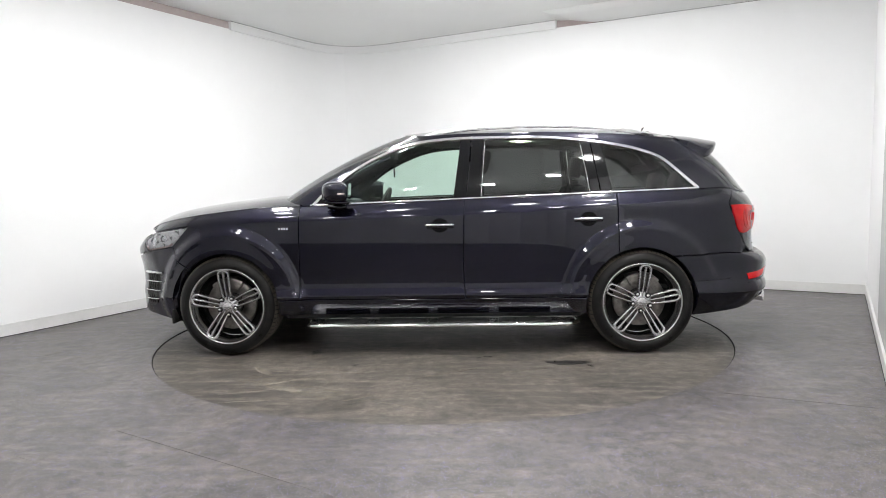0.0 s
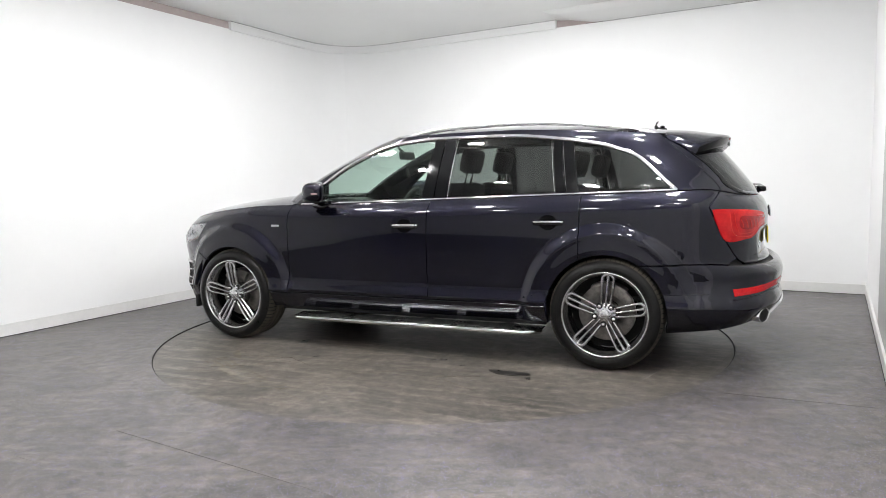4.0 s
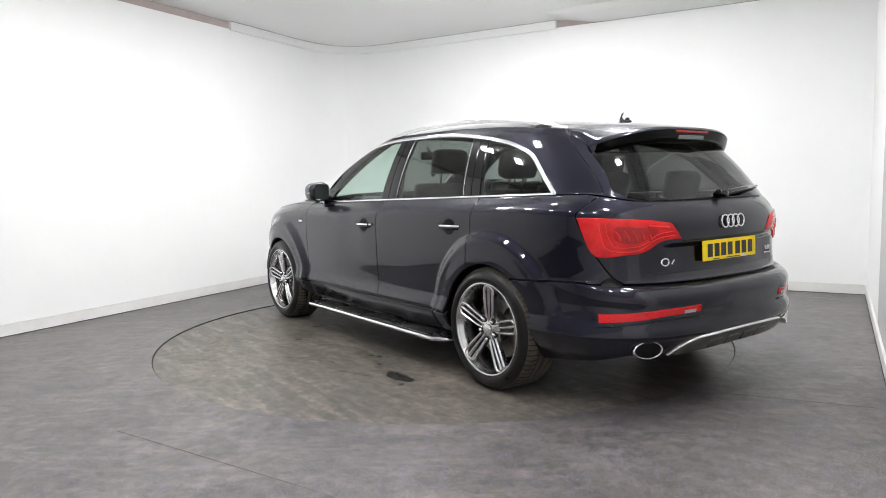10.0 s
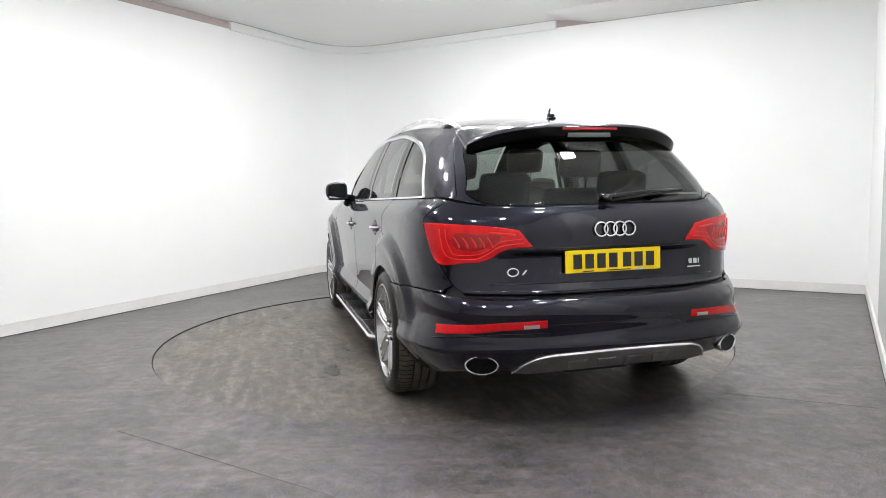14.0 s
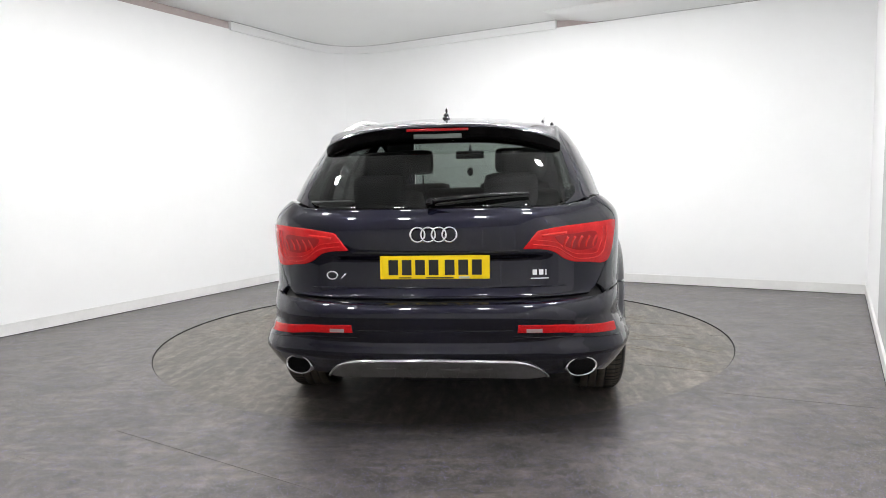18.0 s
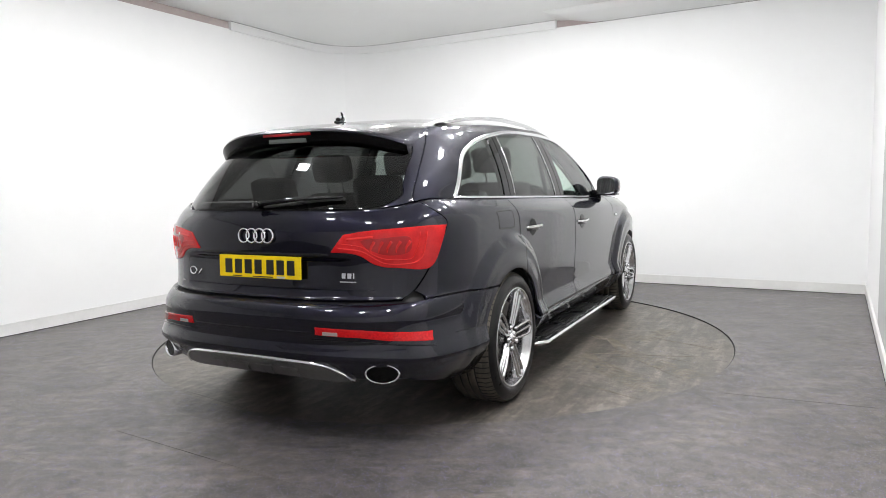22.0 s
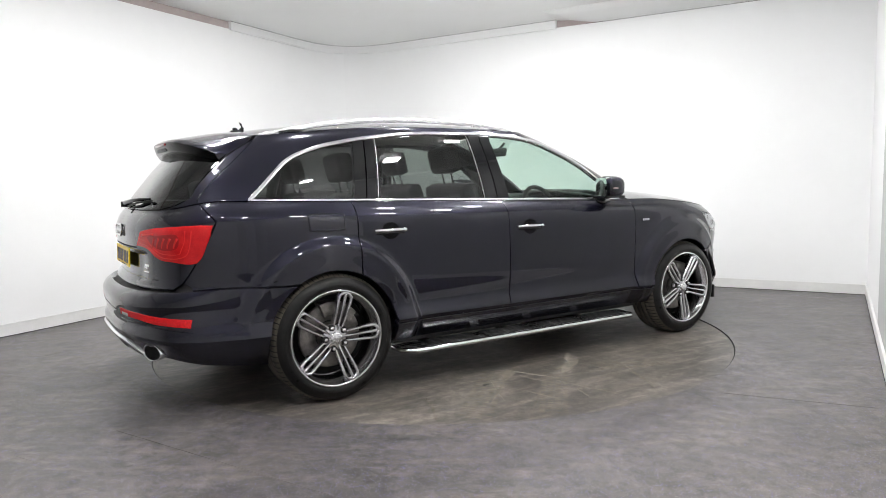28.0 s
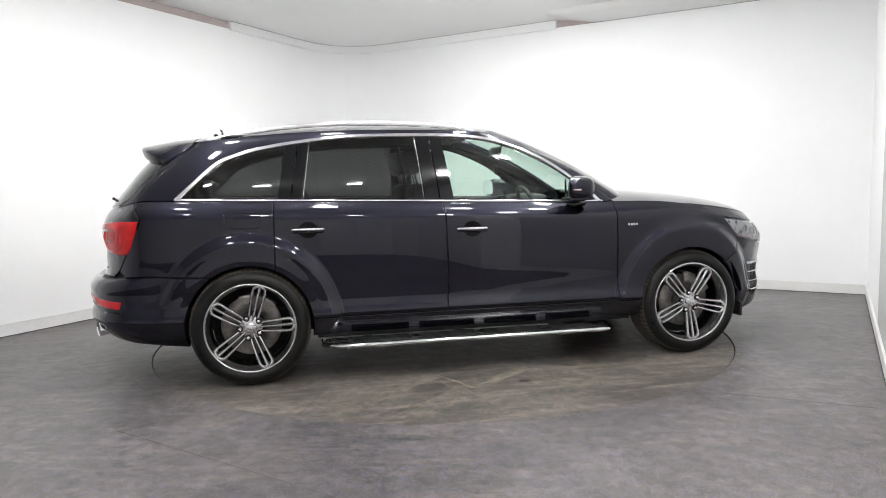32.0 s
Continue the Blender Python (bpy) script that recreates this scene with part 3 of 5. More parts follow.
# the fabric ceiling sags onto the north wall, but for a wedge beside the fascia
edge_x = np.linspace(0, 1, 25)
sag0, sag1 = np.array((1.50, 3.01)), NE
sv, sf = [], []
for u in edge_x:
    p = sag0 + (sag1 - sag0) * u
    inw = np.array((-.5018, -.8650))
    drop = .080 * float(step(0, .16, u))
    for d, k in ((-.10, 1), (.004, 1), (.12, .62), (.30, .24), (.55, 0)):
        sv.append((*(p + inw * d), 3.1865 - drop * k))
for i in range(24):
    sf += [(i * 5 + j, i * 5 + j + 1, i * 5 + j + 6, i * 5 + j + 5) for j in range(4)]
sag = tagged(new("trim", mesh_of("trim", sv, sf, CEIL)), "sagging edge of the fabric ceiling", kind="structure")
thick = sag.modifiers.new("thick", "SOLIDIFY")
thick.thickness = .004
tagged(new("trim", banded("trim", band, .031, .024, 3.1855, 3.1878, GROOVE_AND_SHADE)), "dark gap between fascia and ceiling", kind="structure")
tagged(new("trim", banded("trim", [sag0 + (sag1 - sag0) * u for u in (.1, .4, .7, 1)], .003, -.010, 3.1003, 3.1040, GROOVE_AND_SHADE)), "dark joint between wall and ceiling", kind="structure")
# floor seams
for a, b in (((1.55, -1.76), (2.30, -2.10)), ((-1.70, -2.195), (-.43, -3.02)), ((-1.997, -2.424), (-2.066, -2.49)), ((-2.066, -2.49), (-1.847, -2.614)), ((-3.02, -.53), (-2.93, -.40))):
    a, b = np.array(a), np.array(b)
    tagged(new("trim", banded("trim", [a, (a + b) / 2, b], .002, -.002, .0005, .0022, SEAM)), "weld seam in the vinyl floor", kind="structure")

# ---- lamps
lamp = tagged(new("ceiling_light"), "square white LED lamp in a slim frame", "lamp", "ring of ceiling lamps")
bm = bmesh.new()
for lo, hi in (((-.095, -.095, -.03), (-.080, .095, .03)), ((.080, -.095, -.03), (.095, .095, .03)), ((-.080, -.095, -.03), (.080, -.080, .03)), ((-.080, .080, -.03), (.080, .095, .03))):
    box(bm, lo, hi, .003)
part("lamp_frame", bm, SKIRT, lamp, smooth=False)
bm = bmesh.new()
box(bm, (-.079, -.079, -.052), (.079, .079, -.020))
part("diffuser", bm, GLOW, lamp, smooth=False)
part("stem", mesh_of("stem", *tube([(0, 0, 0), (0, 0, .058)], .008, 10), SATIN), parent=lamp)
# lamps at 48 to 132 degrees: unseen, added to brighten the far corner
LAMPS = [(1.5, -18), (1.9, -38), (2.5, -55), (3.2, -71), (3.9, -87), (4.0, -103), (3.7, -120), (2.7, -138), (2.0, -156), (1.85, -172),
         (1.35, 240), (1.35, 300), (1.45, 48), (1.38, 70), (1.32, 90), (1.38, 110), (1.45, 132), (1.5, 4)]
for i, (r, a) in enumerate(LAMPS):
    m = pose(r * math.cos(radians(a)), r * math.sin(radians(a)), 3.13, 0, 0, a)
    if i == 0:
        lamp.matrix_basis = m
    else:
        copy_thing(lamp, m)

# ---- turntable
turntable = tagged(new("turntable"), "round turntable flush with the floor, scuffed brown-grey vinyl", "turntable")
part("platform", mesh_of("platform", *lathe([(0, .0015), (1.2, .0015), (2.244, .0015), (2.246, .001), (2.246, -.02)], 160, "z"), DISC, False), parent=turntable, label="scuffed brown-grey vinyl platform")


def round_table(profile, mat, label):
    """A ring of the floor round the turntable."""
    v, f = lathe(profile, 160, "z")
    v = [(x - .004, y + .025, z) for x, y, z in v]
    return tagged(new("trim", mesh_of("trim", v, f, mat, False)), label, kind="structure")


round_table([(2.2455, .0004), (2.2535, .0004), (2.2537, .0085)], GROOVE_AND_SHADE, "dark gap round the turntable")
round_table([(2.2538, .0010), (2.2540, .0088), (2.2570, .0092), (2.3200, .0060), (2.4400, .0006)], FLOOR, "raised vinyl edge round the turntable")


def patch(name, cx, cy, rx, ry, mat, turn=0, seed=0, n=40, rough=.25, z=.0028):
    """A thin stain with an uneven outline."""
    rnd = random.Random(seed)
    ph = [rnd.uniform(0, 6.28) for _ in range(6)]
    v = []
    for i in range(n):
        a = 2 * math.pi * i / n
        k = 1 + rough * sum(math.sin((j + 2) * a + ph[j]) / (j + 2) for j in range(6))
        x, y = rx * k * math.cos(a), ry * k * math.sin(a)
        c, s = math.cos(turn), math.sin(turn)
        v.append((cx + x * c - y * s, cy + x * s + y * c, z))
    v2 = [(x, y, z - .0012) for x, y, z in v]
    return part(name, mesh_of(name, v + v2, [tuple(range(n))] + [(i, n + i, n + (i + 1) % n, (i + 1) % n)[::-1] for i in range(n)], mat, False), parent=turntable)


patch("oil_stain", -.905, 1.022, .118, .060, OIL, 0, 3, rough=.3)
for i, (x, y, r) in enumerate(((-.365, .841, .018), (-.30, .87, .012), (.916, .684, .035), (-.55, .95, .010), (.55, 1.05, .016), (-1.05, 1.10, .018), (.20, -1.55, .02), (-.6, -1.45, .014), (1.2, -1.2, .012))):
    patch("oil_drop", x, y, r * 1.6, r, OIL, i, 10 + i)
rnd = random.Random(5)
for i in range(14):
    x, y, a = rnd.uniform(-1.15, .35), rnd.uniform(-2.0, -1.25), rnd.choice((1.15, .85, 1.9)) + rnd.uniform(-.12, .12)
    patch("scuff_mark", x, y, rnd.uniform(.08, .24), rnd.uniform(.003, .007), DUST, a, 40 + i, n=16, rough=.2, z=.0026)
for i in range(12):
    x, y, a = rnd.uniform(-1.0, 1.2), rnd.uniform(1.15, 1.95), rnd.choice((.25, .45, 2.6)) + rnd.uniform(-.15, .15)
    patch("scuff_mark", x, y, rnd.uniform(.08, .3), rnd.uniform(.002, .006), DUST, a, 90 + i, n=16, rough=.2, z=.0026)
for a, b in (((-1.68, 1.10), (-1.93, .20)), ((-.135, -2.12), (-.143, -2.232)), ((-2.10, .70), (-2.21, .10))):
    a, b = np.array(a), np.array(b)
    part("seam", banded("seam", [a, (a + b) / 2, b], .002, -.002, .001, .0028, SEAM), parent=turntable)


def tyre_print(a, b, wide, seed):
    """The dusty print of a tread: short slanted bars in four rows along a line."""
    rnd = random.Random(seed)
    a, b = np.array(a), np.array(b)
    t = (b - a) / np.linalg.norm(b - a)
    nrm = np.array((-t[1], t[0]))
    v, f = [], []
    for i in range(int(np.linalg.norm(b - a) / .032)):
        for row in range(4):
            if rnd.random() < .16:
                continue
            c = a + t * (i * .032 + rnd.uniform(-.003, .003)) + nrm * (row - 1.5) * wide / 4
            h, s = wide / 4 * rnd.uniform(.30, .44), rnd.uniform(.008, .012)
            e = nrm * h + t * h * (.35 if row < 2 else -.35)
            k = len(v)
            v += [(*(c - e - t * s), .0025), (*(c + e - t * s * .7), .0025), (*(c + e + t * s * .8), .0025), (*(c - e + t * s), .0025)]
            f.append((k, k + 1, k + 2, k + 3))
    return tagged(part("tyre_print", mesh_of("tyre_print", v, f, DUST, False), parent=turntable), "dusty tyre tread print", kind="stuff")


tyre_print((-1.00, -1.90), (-.34, -1.22), .20, 1)
tyre_print((-.60, -2.08), (-.06, -1.47), .17, 2)
tyre_print((.55, 1.75), (1.25, 1.35), .18, 3)
tyre_print((.25, -1.55), (.75, -1.75), .18, 4)
for i, (x, y, rx, ry, a) in enumerate(((.10, -1.42, .16, .05, .4), (.25, -1.25, .10, .03, .8), (-.35, -1.35, .14, .03, .7), (.9, 1.6, .14, .03, 2.6), (1.15, 1.2, .10, .03, 2.4))):
    patch("dust_smear", x, y, rx, ry, DUST, a, 200 + i, n=48, rough=.4, z=.0024)


# ---------------------------------------------------------------- the car
car = tagged(new("car"), "dark blue-black estate car with privacy glass, parked on the turntable", "car")


def belt_line(x0, x1, n=16, fn="low"):
    top = [x0 + (x1 - x0) * i / n for i in range(n + 1)]
    return [(lx(x, 2.0) if fn == "low" else ux(x, 0)) for x in top]


GAP_B, GAP_C, GAP_A = -.25, -1.335, .95          # the door gaps
# the gap round the tailgate, from the roof to the bumper
gate_up = bend([ux(-1.80, 1.52), ux(-1.851, 1.478), ux(-2.03, 1.326), ux(-2.165, 1.19), ux(-2.178, 1.15)], 5)
gate_low = bend([lx(-2.178, 1.16), lx(-2.165, 1.125), lx(-2.13, 1.072), lx(-2.128, 1.045), lx(-2.158, .975), lx(-2.222, .842), lx(-2.285, .735), ly(.735, .702)], 5)
# the outline of the side windows, from the mirror over the roof to the rear corner
DLO = bend([ux(.867, 1.088), ux(.774, 1.183), ux(.669, 1.262), ux(.526, 1.365), ux(.339, 1.461), ux(.172, 1.520), ux(-.036, 1.553),
            ux(-.311, 1.566), ux(-.832, 1.560), ux(-1.137, 1.528), ux(-1.36, 1.492), ux(-1.56, 1.440), ux(-1.677, 1.388), ux(-1.77, 1.31),
            ux(-1.845, 1.238), ux(-1.925, 1.166)], 4)


def dlo_between(x0, x1):
    out = []
    for s, v in DLO:
        x = float(up(np.array(s), np.array(v))[0])
        if min(x0, x1) <= x <= max(x0, x1):
            out.append((s, v))
    return out


def dlo_z(x):
    pts = np.array([up(np.array(s), np.array(v)) for s, v in DLO])
    o = pts[:, 0].argsort()
    return float(np.interp(x, pts[o, 0], pts[o, 2]))


def uline(x0, z0, x1, z1, n=8):
    """A straight line in side view, on the glasshouse."""
    return [ux(x0 + (x1 - x0) * i / n, z0 + (z1 - z0) * i / n) for i in range(n + 1)]


def both(make):
    """Builds on the car's left, then on its right."""
    return make(lambda p: p), make(flip)


def body_side(m):
    fender = panel("front_wing", low, m(belt_line(GAP_A, 2.12) + [lx(2.12, .908), lx(2.04, .923), lx(1.95, .937), lx(1.87, .949), lx(1.79, .956), lx(1.86, .88), lx(1.93, .812), lx(1.88, .70)]
                   + arch(WHEEL_X, 45, 173) + [lx(1.1, .41), lx(GAP_A + .008, .41)] + line(lx(GAP_A + .008, .41), lx(GAP_A, 1.02), 5)), PAINT, car, depth=.03, cell=.014)
    door_f = panel("front_door", low, m(belt_line(GAP_A, GAP_B) + line(lx(GAP_B, 1.08), lx(GAP_B + .012, .62), 5) + line(lx(GAP_B + .012, .6), lx(GAP_B, .41), 3)
                   + line(lx(GAP_B, .41), lx(GAP_A + .008, .41), 8) + line(lx(GAP_A + .008, .41), lx(GAP_A, 1.02), 5)), PAINT, car)
    a0 = math.degrees(math.acos((GAP_C + WHEEL_X) / .388))
    door_r = panel("rear_door", low, m(belt_line(GAP_B, GAP_C) + arch(-WHEEL_X, a0, 6.5, n=16) + line(lx(-1.10, .41), lx(GAP_B, .41), 8)
                   + line(lx(GAP_B, .41), lx(GAP_B + .012, .6), 3) + line(lx(GAP_B + .012, .62), lx(GAP_B, 1.08), 5)), PAINT, car, cell=.014)
    a1 = 180 - math.degrees(math.asin(.325 / .388))
    panel("rear_wing", low, m(belt_line(GAP_C, -2.178, 20) + gate_low[1:31] + line(lx(-2.25, .70), lx(-1.716, .692), 8) + arch(-WHEEL_X, a1, a0, n=14)
                              + line(lx(GAP_C, .73), lx(GAP_C, 1.1), 6)), PAINT, car, depth=.03, cell=.014)
    panel("sill", low, m(line(lx(-1.10, .405), lx(1.10, .405), 16) + arch(WHEEL_X, 174, 192, n=4) + line(lx(1.10, .285), lx(-1.10, .285), 16)
                         + arch(-WHEEL_X, -12, 6, n=4)), PAINT, car, depth=.05)
    # window frame, roof side and rear pillar in one pressing
    top = [(s, 1.0) for s in np.linspace(ux(-1.80, 1.6)[0], 5.03, 32)]
    panel("side_frame", up, m(DLO + [ux(x, 0) for x in (-1.98, -2.04, -2.10, -2.15)] + gate_up[::-1] + top + [(5.03, v) for v in (.8, .6, .4, .2, 0)] + [(4.85, 0), (4.72, 0), (4.66, 0)]),
          PAINT, car, depth=.03, gap=0)
    return door_f, door_r


(left_front_door, left_rear_door), (right_front_door, right_rear_door) = both(body_side)

bumper_foot = line(lx(-2.20, .285), lx(-1.885, .250), 6)
bumper = panel("rear_bumper", low, [lx(-1.716, .690)] + line(lx(-1.716, .690), lx(-2.25, .697), 10) + line(ly(.70, .690), ly(-.70, .690), 30)
               + line(flip([lx(-2.25, .697)])[0], flip([lx(-1.716, .690)])[0], 10) + flip(arch(-WHEEL_X, 197, 123, n=16))
               + flip(bumper_foot) + line(ly(-.70, .325), ly(.70, .325), 30) + bumper_foot + arch(-WHEEL_X, 197, 123, n=16), PAINT, car, depth=.05, cell=.016)
gate = panel("tailgate", low, gate_low[1:] + line(ly(.70, .702), ly(-.70, .702), 30) + flip(gate_low[1:])
             + [(s, 1.11) for s in np.linspace(-gate_low[0][0], gate_low[0][0], 40)], PAINT, car)
fb = [lx(1.88, .70)] + arch(WHEEL_X, 45, -10, n=12) + line(lx(1.905, .222), lx(2.18, .262), 4)
fbt = [lx(1.93, .812)] + line(lx(1.95, .80), lx(2.16, .76), 5)
wrap = lambda pts: [(11.2 - s, q) for s, q in pts]
panel("front_bumper", low, fb[::-1] + [lx(1.93, .812)] + fbt + wrap(fbt[::-1]) + wrap(fb), PAINT, car, depth=.04, cell=.02)
nose = [lx(2.172, .766), lx(2.212, .80), lx(2.204, .87), lx(2.15, .897)]
panel("nose_panel", low, nose + wrap(nose[::-1]), PAINT, car, depth=.02)

# roof, bonnet and windscreen
part("roof", mesh_of("roof", *sheet(roof, np.linspace(-5.6, 5.6, 240), np.linspace(1, 0, 16)), PAINT), parent=car)
part("bonnet", mesh_of("bonnet", *sheet(hood, np.linspace(lx(.96, 2)[0], 5.6, 60), np.linspace(-1, 1, 40)), PAINT), parent=car)
panel("windscreen", up, [(5.04, 0), (5.04, .5), (5.04, .97)] + [(s, .97) for s in np.linspace(5.1, 6.1, 12)] + [(6.16, .97), (6.16, .5), (6.16, 0)]
      + [(s, 0) for s in np.linspace(6.1, 5.1, 12)], SCREEN_GLASS, car, off=-.004, depth=.005)
panel("cowl", low, [(s, 1.108) for s in np.linspace(3.62, 3.80, 4)] + [(3.80, 1.06), (3.62, 1.06)], MATT_BLACK, car, off=-.02)


# side windows, pillars and bright trim
def glasshouse(m):
    def win(name, x0b, x0t, x1b, x1t, mat, parent):
        top = [q for q in dlo_between(x0t, x1t)]
        top = [ux(x0t, dlo_z(x0t) - .004)] + top + [ux(x1t, dlo_z(x1t) - .004)]
        return panel(name, up, m(top + uline(x1t, dlo_z(x1t) - .004, x1b, float(belt_z(x1b)) + .004)
                                 + [ux(x, 0) for x in np.linspace(x1b, x0b, 10)] + uline(x0b, float(belt_z(x0b)) + .004, x0t, dlo_z(x0t) - .004)),
                     mat, car, off=-.008, depth=.005, gap=0, edge=.001)
    front = dlo_between(2, -.239)
    panel("front_window", up, m(front + uline(-.239, dlo_z(-.239), -.175, 1.118) + [ux(x, 0) for x in np.linspace(-.175, .86, 16)]), CLEAR, car,
          off=-.008, depth=.005, gap=0, edge=.001, label="clear green-tinted front door glass")
    win("rear_window", -.36, -.397, -1.165, -1.108, PRIVACY, car)
    rear = dlo_between(-1.245, -3)
    panel("quarter_window", up, m(rear + [ux(x, 0) for x in np.linspace(-1.92, -1.309, 10)] + uline(-1.309, 1.15, -1.245, dlo_z(-1.245))), PRIVACY, car,
          off=-.008, depth=.005, gap=0, edge=.001)
    for name, a, b, c, d in (("door_pillar", -.168, -.232, -.262, -.312), ("door_pillar", -.266, -.316, -.366, -.402),
                             ("rear_pillar_trim", -1.160, -1.104, -1.228, -1.170), ("rear_pillar_trim", -1.232, -1.174, -1.314, -1.25)):
        panel(name, up, m(uline(a, float(belt_z(a)) + .002, b, dlo_z(b)) + uline(b, dlo_z(b), d, dlo_z(d), 3)
                          + uline(d, dlo_z(d), c, float(belt_z(c)) + .002)), GLOSS_BLACK, car, off=-.003, depth=.03, gap=.001, edge=.003)
    loop = m(DLO)
    strip("window_trim", up, loop, .025, CHROME, car, off=.005, thick=.012, label="bright chrome window surround")
    strip("waist_trim", up, m([ux(x, float(belt_z(x)) + .006) for x in np.linspace(.885, -1.93, 50)]), .014, CHROME, car, off=.005, thick=.012, label="bright chrome waist strip")
    # thin bright lines of the glass guides
    for xb, xt in ((-.372, -.408), (-1.152, -1.098)):
        strip("glass_guide", up, m(uline(xb, float(belt_z(xb)) + .012, xt, dlo_z(xt) - .014, 10)), .003, SATIN, car, off=-.001, thick=.008)


both(glasshouse)

# tailgate glass, its painted surround and the spoiler
edge_l = bend([ux(-1.94, 1.46), ux(-1.993, 1.40), ux(-2.08, 1.33), ux(-2.165, 1.245), uy(.676, 1.19), uy(.635, 1.145)], 5) + [uy(.58, 1.13)]
rear_bottom = [(s, .0) for s in np.linspace(edge_l[-1][0] - .03, -edge_l[-1][0] + .03, 30)]
rear_top = [(s, .93) for s in np.linspace(-.74, .74, 30)]
panel("rear_screen", up, edge_l + rear_bottom + flip(edge_l) + rear_top, PRIVACY, car, off=.002, depth=.006, edge=.002, label="dark tinted tailgate glass")


def gate_frame(m):
    panel("tailgate_frame", up, m(gate_up[3:] + [ux(-2.20, 1.10), ux(-2.26, 1.05), uy(.60, 1.0)] + edge_l[::-1][1:] + [ux(-1.90, 1.49)]), PAINT, car, gap=.001)


both(gate_frame)


def spoiler():
    ys = np.linspace(-1, 1, 49)
    rows = []
    for t in ys:
        y = t * .628
        b = abs(t) ** 3.2
        xt, zt = -2.225 + .18 * b, 1.528 - .082 * b
        x0 = -1.83
        zr = float(roof_z(x0)) + float(crown(y)) + .003
        e = 1 - abs(t) ** 14
        y2 = y * (1 - .02 * (1 - e))
        rows.append([(x0, y2, zr), (x0 * .6 + xt * .4, y2, zr * .6 + zt * .4 + .008), (xt + .05, y2, zt + .008), (xt + .01, y2, zt),
                     (xt, y2, zt - .012), (xt + .012, y2, zt - .055 * (.75 + .25 * e)), (xt + .025, y2, zt - .075 * (.75 + .25 * e)),
                     (xt + .045, y2, zt - .082 * (.75 + .25 * e)), (xt + .13, y2, zt - .085 * (.75 + .25 * e)), (-1.95, y2 * .97, zt - .06)])
    m = len(rows[0])
    v = [p for r in rows for p in r]
    quads = lambda a, b: [(i * m + j, i * m + j + 1, (i + 1) * m + j + 1, (i + 1) * m + j) for i in range(len(rows) - 1) for j in range(a, b)]
    caps = [tuple(range(m))[::-1], tuple((len(rows) - 1) * m + j for j in range(m))]
    top = part("roof_spoiler", mesh_of("roof_spoiler", v, quads(0, 4) + caps, PAINT), parent=car)
    part("spoiler_underside", mesh_of("spoiler_underside", v, quads(4, m - 1), CUP), parent=top)
    return top


roof_spoiler = spoiler()
bm = bmesh.new()
box(bm, (-2.2250, -.155, 1.497), (-2.200, .155, 1.511), .003)
part("brake_light", bm, RED_DARK, roof_spoiler, "slim red high-level brake light")
bm = bmesh.new()
box(bm, (-2.2190, -.120, 1.462), (-2.205, .120, 1.484), .002, None)
part("sticker", bm, STICKER, car, "pale sticker under the spoiler")


